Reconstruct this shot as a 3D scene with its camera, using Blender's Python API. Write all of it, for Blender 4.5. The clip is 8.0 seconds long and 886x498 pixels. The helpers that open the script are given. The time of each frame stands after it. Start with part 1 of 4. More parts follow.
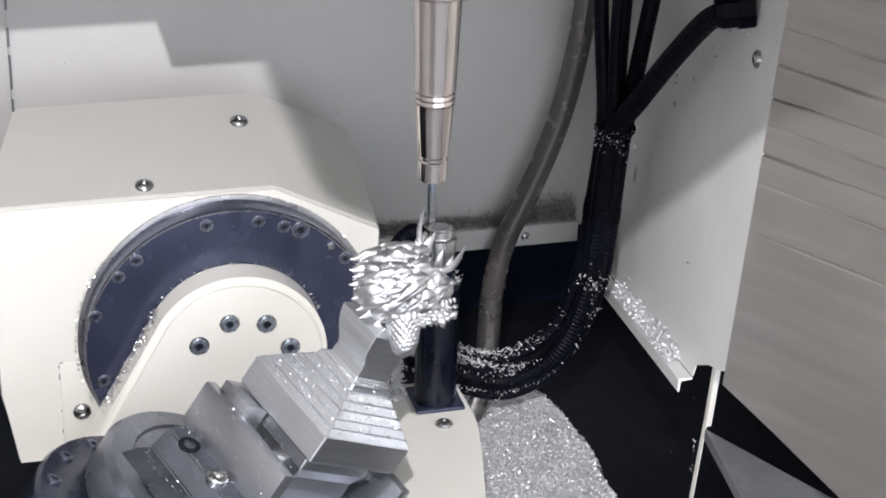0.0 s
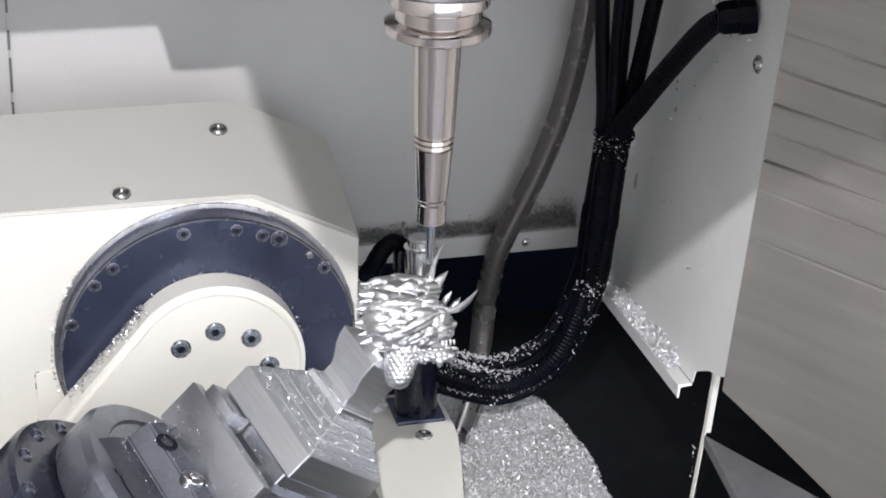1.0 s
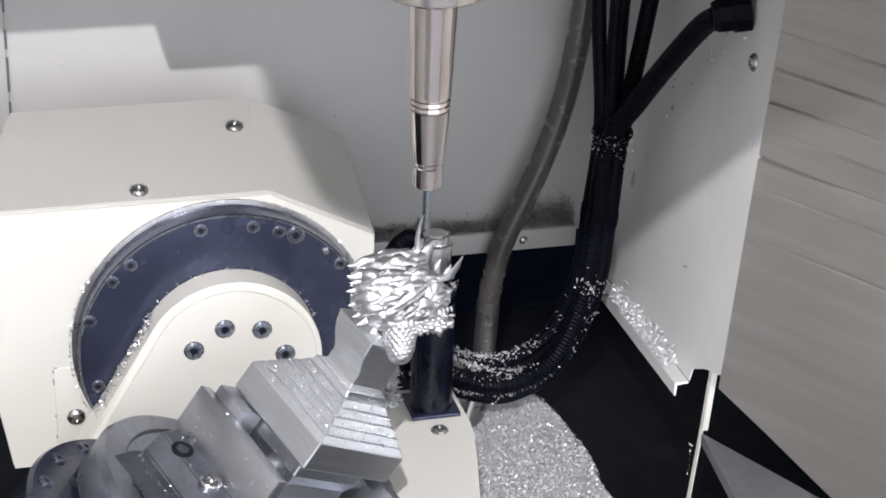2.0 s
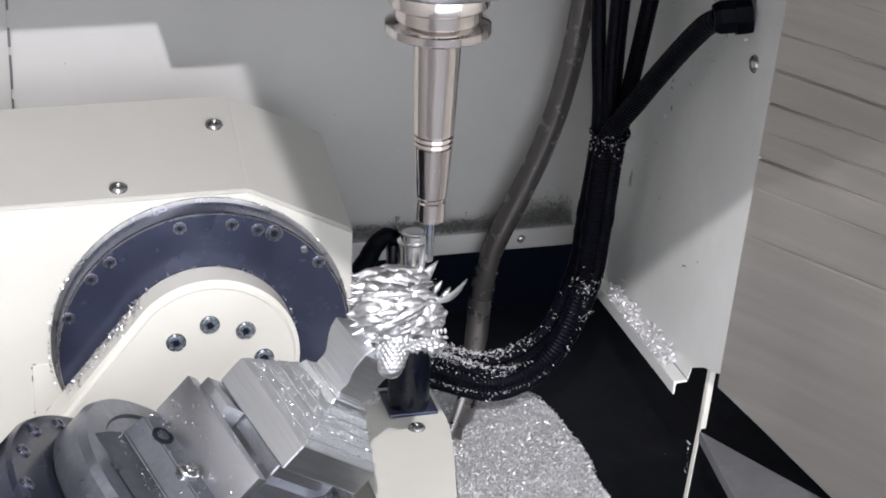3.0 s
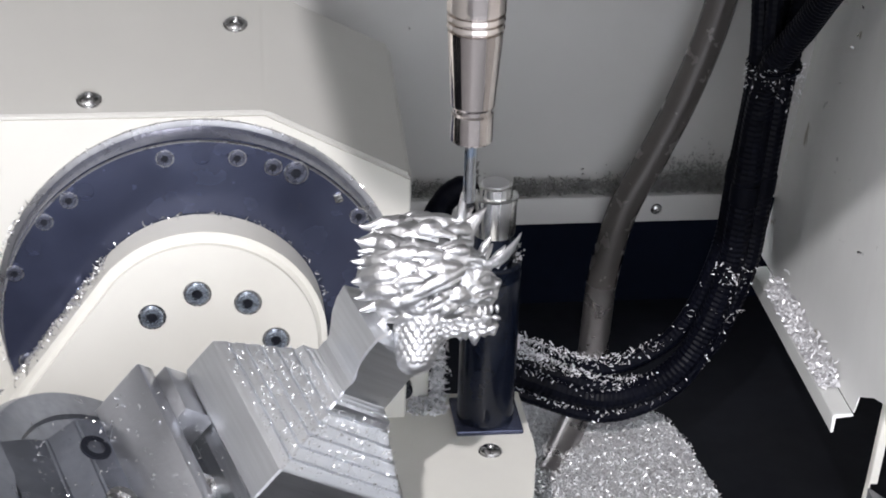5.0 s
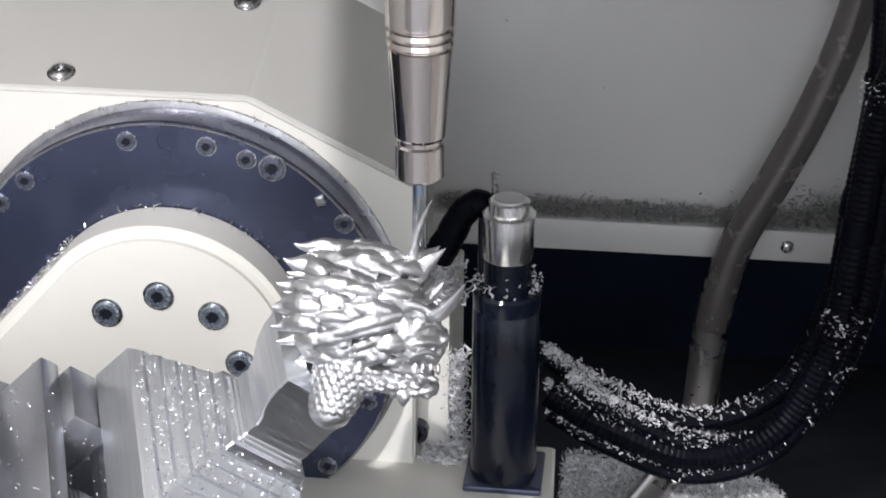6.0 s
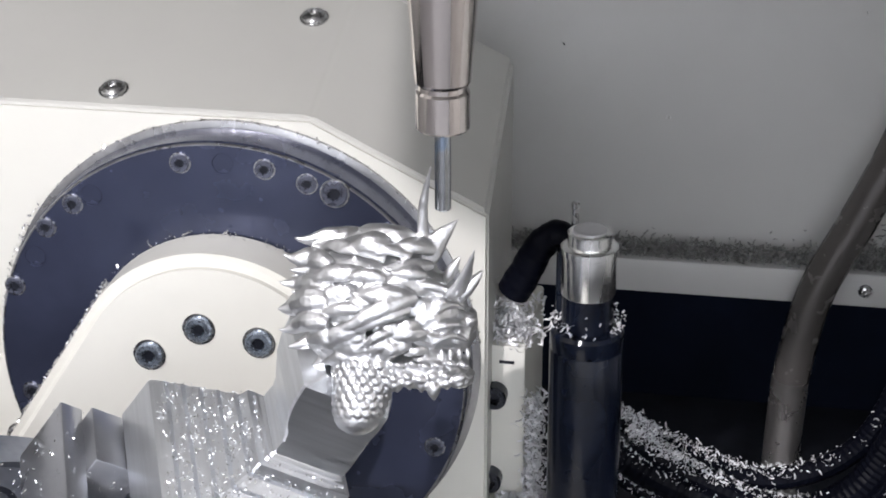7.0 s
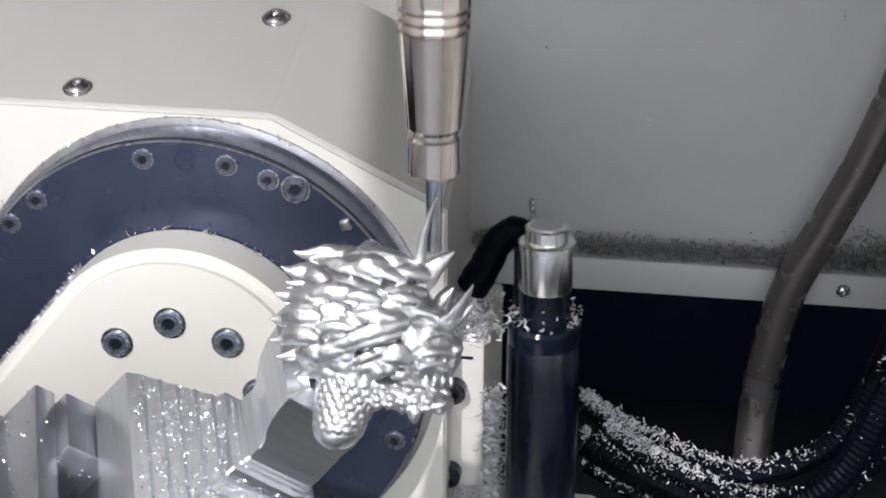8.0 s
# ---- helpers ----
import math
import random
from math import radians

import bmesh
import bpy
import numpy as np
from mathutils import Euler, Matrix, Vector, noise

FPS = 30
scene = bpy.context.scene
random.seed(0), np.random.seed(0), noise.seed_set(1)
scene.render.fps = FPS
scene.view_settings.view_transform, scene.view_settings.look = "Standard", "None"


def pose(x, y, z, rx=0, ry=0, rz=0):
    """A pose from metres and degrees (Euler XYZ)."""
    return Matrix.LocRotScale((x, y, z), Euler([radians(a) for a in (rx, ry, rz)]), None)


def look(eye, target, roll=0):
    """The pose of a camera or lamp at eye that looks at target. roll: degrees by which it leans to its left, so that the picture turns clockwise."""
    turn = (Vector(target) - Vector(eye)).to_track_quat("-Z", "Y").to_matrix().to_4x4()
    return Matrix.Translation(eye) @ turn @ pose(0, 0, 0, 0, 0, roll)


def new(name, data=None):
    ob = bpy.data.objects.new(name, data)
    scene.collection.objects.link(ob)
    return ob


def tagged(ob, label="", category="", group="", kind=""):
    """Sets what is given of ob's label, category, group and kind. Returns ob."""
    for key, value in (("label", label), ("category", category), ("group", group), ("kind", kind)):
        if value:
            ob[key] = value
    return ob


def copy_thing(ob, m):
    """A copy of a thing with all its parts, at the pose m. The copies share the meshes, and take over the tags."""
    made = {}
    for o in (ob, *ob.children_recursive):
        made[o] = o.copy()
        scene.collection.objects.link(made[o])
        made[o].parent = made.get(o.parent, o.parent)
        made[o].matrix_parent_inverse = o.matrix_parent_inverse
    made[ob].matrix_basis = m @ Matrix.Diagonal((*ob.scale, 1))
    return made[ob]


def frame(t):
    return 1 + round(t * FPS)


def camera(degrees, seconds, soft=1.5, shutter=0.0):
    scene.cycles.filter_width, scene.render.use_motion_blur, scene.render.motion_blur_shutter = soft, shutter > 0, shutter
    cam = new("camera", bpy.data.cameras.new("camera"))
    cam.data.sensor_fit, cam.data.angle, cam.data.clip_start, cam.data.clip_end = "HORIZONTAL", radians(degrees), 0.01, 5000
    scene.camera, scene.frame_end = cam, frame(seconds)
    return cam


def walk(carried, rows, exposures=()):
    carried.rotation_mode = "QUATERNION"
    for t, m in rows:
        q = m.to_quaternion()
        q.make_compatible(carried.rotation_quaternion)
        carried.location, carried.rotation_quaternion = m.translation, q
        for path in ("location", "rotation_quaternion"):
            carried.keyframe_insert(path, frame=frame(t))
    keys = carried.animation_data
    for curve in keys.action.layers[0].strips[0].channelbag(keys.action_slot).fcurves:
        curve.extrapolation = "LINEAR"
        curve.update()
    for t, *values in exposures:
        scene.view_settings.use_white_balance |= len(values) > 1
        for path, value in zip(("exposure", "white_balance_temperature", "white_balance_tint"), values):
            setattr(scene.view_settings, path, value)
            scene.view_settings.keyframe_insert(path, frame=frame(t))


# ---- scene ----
FOV = 25.55
PATH = [
    (0.0, (-0.2089, -0.7584, 0.3620), (0.2438, 0.8603, -0.4477), 1.99),
    (0.5, (-0.2090, -0.7610, 0.3580), (0.2437, 0.8634, -0.4417), 2.20),
    (1.0, (-0.2080, -0.7590, 0.3584), (0.2435, 0.8631, -0.4425), 2.23),
    (1.5, (-0.2007, -0.7588, 0.3585), (0.2381, 0.8639, -0.4437), 1.87),
    (3.0, (-0.2152, -0.7637, 0.3625), (0.2499, 0.8602, -0.4445), 2.54),
    (3.5, (-0.2122, -0.7617, 0.3592), (0.2481, 0.8617, -0.4426), 2.56),
    (4.0, (-0.1894, -0.6827, 0.3223), (0.2476, 0.8593, -0.4476), 2.65),
    (4.5, (-0.1660, -0.6198, 0.2857), (0.2308, 0.8633, -0.4489), 2.54),
    (4.7, (-0.1376, -0.5829, 0.2591), (0.1941, 0.8708, -0.4518), 2.41),
    (5.8, (0.0474, -0.4981, 0.1961), (-0.0679, 0.8929, -0.4452), 0.48),
    (6.0, (0.0591, -0.4746, 0.1777), (-0.0999, 0.8988, -0.4268), 0.44),
    (6.5, (0.0729, -0.4402, 0.1625), (-0.1509, 0.8996, -0.4098), -0.05),
    (7.0, (0.0735, -0.4293, 0.1554), (-0.1542, 0.9005, -0.4066), -0.10),
    (7.5, (0.0688, -0.4267, 0.1656), (-0.1430, 0.8965, -0.4193), 0.09),
    (8.0, (0.0704, -0.4419, 0.1502), (-0.1400, 0.9085, -0.3937), 0.28),
]
SPINDLE_MM = [-0.0, -12.3, -16.0, -2.0, -1.5, -13.3, -17.0, -6.0, -1.5, -12.3, -19.2, -7.7, -1.5, -13.9, -20.0, -6.4, -1.5, -14.0, -20.0, -8.0, -2.0, -13.0, -20.0, -9.0, -2.0, -12.0, -21.0, -12.0, -5.0, -6.5, -19.5, -22.0, -10.0, -7.0, -18.5, -24.0, -8.0, -3.0, -14.0, -22.0, -7.9, -2.0, -12.0, -24.0, -14.0, -2.6, -14.0, -29.2, -16.0, -4.0, -13.0, -25.0, -15.0, -5.0, -14.0, -26.0, -17.0, -8.0, -11.8, -23.0, -29.5, -15.0, -9.0, -19.0, -28.0, -19.3, -9.0, -15.0, -27.0, -22.0, -9.9, -9.0, -21.0, -26.0, -12.0, -6.6, -14.0, -27.0, -12.0, -9.0, -24.0]
TILT_DEG = [0.0, 6.6, 8.6, 1.1, 0.8, 6.8, 9.2, 3.2, 0.8, 6.6, 10.8, 4.2, 0.8, 7.5, 10.8, 5.0, 0.8, 7.6, 10.8, 4.3, 1.1, 7.0, 10.8, 4.9, 1.1, 6.5, 11.4, 6.5, 2.7, 3.5, 9.4, 11.9, 5.4, 3.8, 10.0, 13.0, 4.3, 1.6, 7.6, 11.9, 4.5, 1.1, 6.5, 13.0, 7.6, 1.7, 7.6, 14.1, 8.5, 1.9, 6.7, 13.0, 7.5, 2.0, 6.7, 13.1, 8.1, 3.1, 3.8, 11.1, 12.8, 6.8, 3.5, 8.9, 13.8, 8.5, 3.5, 6.8, 13.2, 10.5, 3.3, 3.5, 10.0, 12.7, 5.1, 3.5, 6.2, 13.2, 5.1, 3.5, 10.1]
TABLE_X_MM = [0.0, -7.4, -9.7, -1.2, -0.9, -8.0, -10.3, -3.6, -0.9, -7.4, -11.3, -4.7, -0.9, -8.4, -12.1, -4.0, -0.9, -8.5, -12.1, -4.8, -1.2, -7.9, -12.1, -5.4, -1.2, -7.3, -12.7, -7.3, -3.0, -3.9, -12.8, -13.3, -6.1, -4.2, -11.2, -14.3, -4.8, -1.8, -8.5, -13.3, -4.3, -1.2, -7.3, -14.5, -8.5, -0.9, -8.5, -16.3, -9.7, -2.4, -7.9, -15.1, -9.1, -3.0, -8.5, -15.7, -10.3, -4.8, -5.2, -13.9, -15.8, -9.1, -5.4, -11.5, -16.9, -11.2, -5.4, -9.1, -16.3, -13.3, -5.7, -5.4, -12.7, -15.7, -7.3, -7.0, -8.5, -16.3, -7.3, -5.4, -14.0]
TABLE_Y_MM = [0.0, -0.0, -0.0, -0.1, -0.1, -0.1, -0.9, -1.7, -2.4, -3.2, -4.0, -4.0, -3.9, -3.9, -3.9, -3.8, -3.6, -3.4, -3.2, -3.0, -2.7, -2.5, -2.3, -2.1, -1.9, -1.7, -1.4, -1.2, -1.0, -0.8, -0.6, -1.1, -1.6, -2.2, -2.7, -3.2, -3.2, -3.3, -3.3, -3.4, -3.4, -2.5, -1.6, -0.8, 0.1, 1.0, 3.1, 5.2, 3.6, 2.1, 0.5, -1.1, -2.7, -4.2, -5.8, -7.4, -8.9, -10.5, -12.1, -10.1, -8.2, -8.3, -8.4, -8.5, -8.7, -8.8, -7.9, -7.0, -6.2, -5.3, -4.4, -3.4, -2.4, -1.3, -0.3, 0.7, -0.6, -1.8, -3.1, -4.3, -5.6]

# ---------------------------------------------------------------- camera
cam = camera(FOV, 8.0, soft=1.8, shutter=0.12)
walk(cam, [(t, look(e, Vector(e) + Vector(d), roll)) for t, e, d, roll in PATH], exposures=[(0.0, 0.15), (4.0, 0.13), (5.8, 0.07), (8.0, 0.05)])

# ---------------------------------------------------------------- light
world = bpy.data.worlds.new("world")
scene.world = world
world.use_nodes = True
world.node_tree.nodes["Background"].inputs["Color"].default_value = (0.875, 0.895, 0.965, 1)
world.node_tree.nodes["Background"].inputs["Strength"].default_value = 2.95
scene.view_settings.exposure = 0.0


def area(name, eye, target, sx, sy, watts, color=(1, 0.98, 0.95)):
    d = bpy.data.lights.new(name, "AREA")
    d.shape, d.size, d.size_y, d.energy, d.color = "RECTANGLE", sx, sy, watts, color
    ob = new(name, d)
    ob.matrix_world = look(eye, target)
    return ob


# the machine's lamp, high on the left; the rest is the bright workshop through the open door
area("machine_lamp", (-0.26, -0.78, 0.620), (0.0, 0.12, -0.08), 0.016, 0.014, 10.6, (1.0, 0.965, 0.995))


# ---------------------------------------------------------------- materials
def material(name, color, rough=0.5, metal=0.0, vary=0.12, scale=30.0, bump=0.0, bump_scale=200.0, spots=None,
             stretch=(1, 1, 1), rough_vary=0.1, coat=0.0, spot_scale=60.0, spot_at=0.68):
    m = bpy.data.materials.new(name)
    m.use_nodes = True
    nt = m.node_tree
    b = nt.nodes["Principled BSDF"]
    tc = nt.nodes.new("ShaderNodeTexCoord")
    mp = nt.nodes.new("ShaderNodeMapping")
    mp.inputs["Scale"].default_value = stretch
    nt.links.new(tc.outputs["Object"], mp.inputs["Vector"])

    def noise_tex(s, detail=4.0):
        n = nt.nodes.new("ShaderNodeTexNoise")
        n.inputs["Scale"].default_value, n.inputs["Detail"].default_value = s, detail
        nt.links.new(mp.outputs["Vector"], n.inputs["Vector"])
        return n.outputs["Fac"]

    def ramp(fac, lo, hi, a, c):
        r = nt.nodes.new("ShaderNodeMapRange")
        for key, v in (("From Min", lo), ("From Max", hi), ("To Min", a), ("To Max", c)):
            r.inputs[key].default_value = v
        nt.links.new(fac, r.inputs["Value"])
        return r.outputs["Result"]

    def mix(fac, a, c):
        x = nt.nodes.new("ShaderNodeMix")
        x.data_type = "RGBA"
        nt.links.new(fac, x.inputs["Factor"])
        for sock, v in ((x.inputs["A"], a), (x.inputs["B"], c)):
            if isinstance(v, tuple):
                sock.default_value = (*v, 1)
            else:
                nt.links.new(v, sock)
        return x.outputs["Result"]

    dark = tuple(max(0, v * (1 - vary)) for v in color)
    light = tuple(min(1, v * (1 + vary)) for v in color)
    col = mix(ramp(noise_tex(scale), 0.3, 0.7, 0, 1), dark, light)
    col = mix(ramp(noise_tex(scale * 7.3), 0.42, 0.75, 0, 0.5), col, dark)
    if spots:
        col = mix(ramp(noise_tex(spot_scale, 8.0), spot_at, spot_at + 0.05, 0, 0.85), col, spots)
    nt.links.new(col, b.inputs["Base Color"])
    nt.links.new(ramp(noise_tex(scale * 2.1), 0.25, 0.75, max(0.02, rough - rough_vary), min(1, rough + rough_vary)), b.inputs["Roughness"])
    b.inputs["Metallic"].default_value = metal
    b.inputs["Coat Weight"].default_value = coat
    if bump:
        bp = nt.nodes.new("ShaderNodeBump")
        bp.inputs["Strength"].default_value, bp.inputs["Distance"].default_value = bump, 0.0006
        nt.links.new(noise_tex(bump_scale), bp.inputs["Height"])
        nt.links.new(bp.outputs["Normal"], b.inputs["Normal"])
    return m


# same white paint twice: darker for shaded walls, lighter for the lit panel
M_WALL = material("wall_paint_toned_down", (0.515, 0.512, 0.50), 0.42, 0, 0.05, 9, 0.05, 300, (0.40, 0.40, 0.37), spot_scale=25, spot_at=0.74)
M_PANEL = material("panel_paint_toned_up", (0.84, 0.85, 0.835), 0.40, 0, 0.05, 12, 0.05, 300, (0.28, 0.25, 0.18), spot_scale=55, spot_at=0.70)
M_CREAM = material("cream_paint", (0.72, 0.71, 0.655), 0.38, 0, 0.03, 14, 0.06, 500, (0.45, 0.43, 0.38), spot_scale=120, spot_at=0.77)
# set darker and greyer than the cream of the front
M_COVER = material("grey_beige_cover", (0.49, 0.485, 0.455), 0.42, 0, 0.04, 12, 0.06, 500, (0.36, 0.34, 0.30), spot_scale=110, spot_at=0.77)
M_RING = material("blued_steel_ring", (0.062, 0.072, 0.122), 0.24, 0.62, 0.18, 25, 0.05, 400, (0.10, 0.10, 0.12), spot_scale=90, spot_at=0.72, coat=0.2)
M_TABLE = material("dark_table_steel", (0.040, 0.045, 0.072), 0.24, 0.5, 0.2, 30, 0.06, 400, (0.10, 0.10, 0.12), spot_scale=120, spot_at=0.72)
M_RIM = material("ground_steel_rim", (0.34, 0.34, 0.35), 0.30, 0.9, 0.2, 60, 0.2, 300)
# near-black that stands in for unlit depth below and behind the sheets
M_BLACK = material("unlit_black", (0.004, 0.006, 0.013), 0.85, 0, 0.3, 20)
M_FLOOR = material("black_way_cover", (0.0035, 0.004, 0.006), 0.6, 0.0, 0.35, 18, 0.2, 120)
M_STOCK = material("face_milled_aluminium", (0.82, 0.84, 0.87), 0.36, 1.0, 0.07, 30, 0.04, 22, stretch=(1.0, 1.0, 26), rough_vary=0.09)
M_ALU_CUT = material("freshly_cut_aluminium", (0.66, 0.665, 0.675), 0.40, 1.0, 0.03, 300, 0.22, 900, rough_vary=0.05)
M_VISE = material("hardened_vise_steel", (0.45, 0.46, 0.49), 0.30, 0.90, 0.05, 25, 0.08, 500, (0.55, 0.56, 0.58), spot_scale=420, spot_at=0.71, rough_vary=0.04)
M_VISE_DK = material("oiled_dark_steel", (0.23, 0.245, 0.285), 0.34, 0.85, 0.25, 40, 0.15, 300, (0.4, 0.4, 0.4), spot_scale=170, spot_at=0.73)
M_CHROME = material("polished_holder_steel", (0.72, 0.665, 0.63), 0.11, 1.0, 0.05, 30, 0.02, 400, rough_vary=0.04)
M_NOSE = material("spindle_nose_steel", (0.66, 0.66, 0.67), 0.22, 1.0, 0.05, 30)
M_CARBIDE = material("coated_carbide", (0.50, 0.52, 0.54), 0.16, 1.0, 0.3, 180, rough_vary=0.05, spots=(0.34, 0.44, 0.58), spot_scale=140, spot_at=0.55)
M_SCREW = material("black_oxide_screw", (0.05, 0.055, 0.07), 0.28, 0.8, 0.2, 200)
M_RINGSCREW = material("blued_screw", (0.16, 0.17, 0.22), 0.28, 0.8, 0.2, 300)
M_ARMSCREW = material("blue_black_screw", (0.33, 0.38, 0.45), 0.25, 0.8, 0.25, 300)
M_BOLT = material("stainless_bolt", (0.5, 0.5, 0.5), 0.25, 1.0, 0.15, 200)
M_SOCKET = material("dark_socket", (0.01, 0.012, 0.02), 0.5, 0.3)
M_SETTER = material("black_anodised_tube", (0.006, 0.0085, 0.017), 0.18, 0.0, 0.3, 60, 0.03, 300, (0.03, 0.03, 0.04), spot_scale=140, spot_at=0.74)
M_CAP = material("turned_setter_cap", (0.86, 0.86, 0.85), 0.22, 1.0, 0.05, 40, stretch=(1, 1, 0.1))
M_HOSE = material("grey_braided_hose", (0.105, 0.097, 0.093), 0.26, 0.35, 0.05, 60, 0.10, 1500, rough_vary=0.03, coat=0.2)
# steel of the bent lower tube, and the highlight on the hose's end
M_TUBE_AND_GLARE = material("steel_tube_and_hose_glare", (0.44, 0.42, 0.41), 0.28, 0.9, 0.04, 60, rough_vary=0.02)
M_CABLE = material("black_corrugated_conduit", (0.003, 0.0035, 0.007), 0.40, 0.0, 0.3, 60, 0.1, 300)
M_STAIN = material("brushed_stainless_sheet", (0.60, 0.575, 0.545), 0.40, 0.85, 0.09, 9, 0.07, 60, stretch=(0.6, 0.6, 12), rough_vary=0.08)
M_GREYPLATE = material("grey_steel_plate", (0.17, 0.17, 0.18), 0.45, 0.4, 0.15, 40, 0.1, 300)
M_CHIP = material("aluminium_chips", (0.80, 0.80, 0.80), 0.25, 1.0, 0.15, 400)
M_FUZZ = material("white_chip_fuzz", (0.82, 0.82, 0.84), 0.42, 0.35, 0.1, 400)
M_DULL = material("dirty_chips", (0.29, 0.29, 0.28), 0.50, 0.4, 0.25, 300)
M_HEAP = material("fine_chips", (0.72, 0.72, 0.73), 0.40, 0.6, 0.2, 500)
M_CHIPBED = material("fine_chip_bed", (0.50, 0.50, 0.51), 0.45, 0.15, 0.35, 700, 0.8, 900)


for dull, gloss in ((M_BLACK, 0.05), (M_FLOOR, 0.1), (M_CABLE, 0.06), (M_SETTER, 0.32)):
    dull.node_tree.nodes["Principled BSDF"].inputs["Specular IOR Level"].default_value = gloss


# ---------------------------------------------------------------- mesh helpers
def mesh_object(name, bm, mat, smooth=True):
    me = bpy.data.meshes.new(name)
    bmesh.ops.recalc_face_normals(bm, faces=bm.faces[:])
    if smooth:
        for f in bm.faces:
            f.smooth = True
        for e in bm.edges:
            if len(e.link_faces) == 2 and e.calc_face_angle(0) > 0.48:
                e.smooth = False
    bm.to_mesh(me)
    bm.free()
    me.materials.append(mat)
    return new(name, me)


def part(name, bm, mat, parent, label="", smooth=True):
    ob = mesh_object(name, bm, mat, smooth)
    ob.parent = parent
    if label:
        ob["label"] = label
    return ob


def thing(name, label, category, m=None, group="", kind=""):
    ob = new(name)
    ob.empty_display_size = 0.01
    if m is not None:
        ob.matrix_basis = m
    return tagged(ob, label, category, group, kind)


def add_box(bm, lo, hi, bevel=0.0, m=None, segments=2):
    lo, hi = Vector(lo), Vector(hi)
    c = (lo + hi) / 2
    mat = Matrix.Translation(c) @ Matrix.Diagonal((*(hi - lo), 1))
    vs = bmesh.ops.create_cube(bm, size=1.0, matrix=mat)["verts"]
    if bevel:
        es = list({e for v in vs for e in v.link_edges})
        r = bmesh.ops.bevel(bm, geom=es, offset=bevel, segments=segments, affect="EDGES", profile=0.5)
        vs = list({v for f in r["faces"] for v in f.verts} | {v for v in vs if v.is_valid})
    if m is not None:
        bmesh.ops.transform(bm, matrix=m, verts=vs)
    return vs


def box(lo, hi, bevel=0.0, m=None):
    bm = bmesh.new()
    add_box(bm, lo, hi, bevel, m)
    return bm


def add_lathe(bm, profile, m=None, n=48, closed=True):
    """Turn (radius, height) pairs about z."""
    rings, vs = [], []
    for r, z in profile:
        if r < 1e-6:
            ring = [bm.verts.new((0, 0, z))]
        else:
            ring = [bm.verts.new((r * math.cos(2 * math.pi * k / n), r * math.sin(2 * math.pi * k / n), z)) for k in range(n)]
        rings.append(ring)
        vs += ring
    for a, b in zip(rings, rings[1:]):
        for k in range(n):
            j = (k + 1) % n
            if len(a) == 1 and len(b) == 1:
                continue
            if len(a) == 1:
                bm.faces.new((a[0], b[j], b[k]))
            elif len(b) == 1:
                bm.faces.new((a[k], a[j], b[0]))
            else:
                bm.faces.new((a[k], a[j], b[j], b[k]))
    if m is not None:
        bmesh.ops.transform(bm, matrix=m, verts=vs)
    return vs


def lathe(profile, m=None, n=48):
    bm = bmesh.new()
    add_lathe(bm, profile, m, n)
    return bm


def add_prism(bm, outline, h0, h1, m=None):
    lo = [bm.verts.new((x, y, h0)) for x, y in outline]
    hi = [bm.verts.new((x, y, h1)) for x, y in outline]
    n = len(outline)
    bm.faces.new(lo[::-1])
    top = bm.faces.new(hi)
    for k in range(n):
        bm.faces.new((lo[k], lo[(k + 1) % n], hi[(k + 1) % n], hi[k]))
    if m is not None:
        bmesh.ops.transform(bm, matrix=m, verts=lo + hi)
    return top


def smooth_line(points, per=8):
    """Catmull-Rom points through the given ones."""
    p = [Vector(q) for q in points]
    p = [2 * p[0] - p[1]] + p + [2 * p[-1] - p[-2]]
    out = []
    for i in range(1, len(p) - 2):
        for k in range(per):
            t = k / per
            a, b, c, d = p[i - 1], p[i], p[i + 1], p[i + 2]
            out.append(0.5 * ((2 * b) + (c - a) * t + (2 * a - 5 * b + 4 * c - d) * t * t + (3 * b - a - 3 * c + d) * t ** 3))
    out.append(p[-2])
    return out


def add_tube(bm, line, radius, n=14, cap=True):
    """radius: a number, or a function of the place along the line (0 to 1)."""
    rings = []
    up = Vector((0, 0, 1))
    side = None
    for i, q in enumerate(line):
        d = (line[min(i + 1, len(line) - 1)] - line[max(i - 1, 0)]).normalized()
        if side is None:
            side = d.cross(up)
            if side.length < 0.1:
                side = d.cross(Vector((1, 0, 0)))
        side = (side - d * side.dot(d)).normalized()
        other = d.cross(side)
        r = radius(i / (len(line) - 1)) if callable(radius) else radius
        rings.append([bm.verts.new(q + side * (r * math.cos(2 * math.pi * k / n)) + other * (r * math.sin(2 * math.pi * k / n))) for k in range(n)])
    for a, b in zip(rings, rings[1:]):
        for k in range(n):
            bm.faces.new((a[k], a[(k + 1) % n], b[(k + 1) % n], b[k]))
    if cap:
        bm.faces.new(rings[0][::-1])
        bm.faces.new(rings[-1])


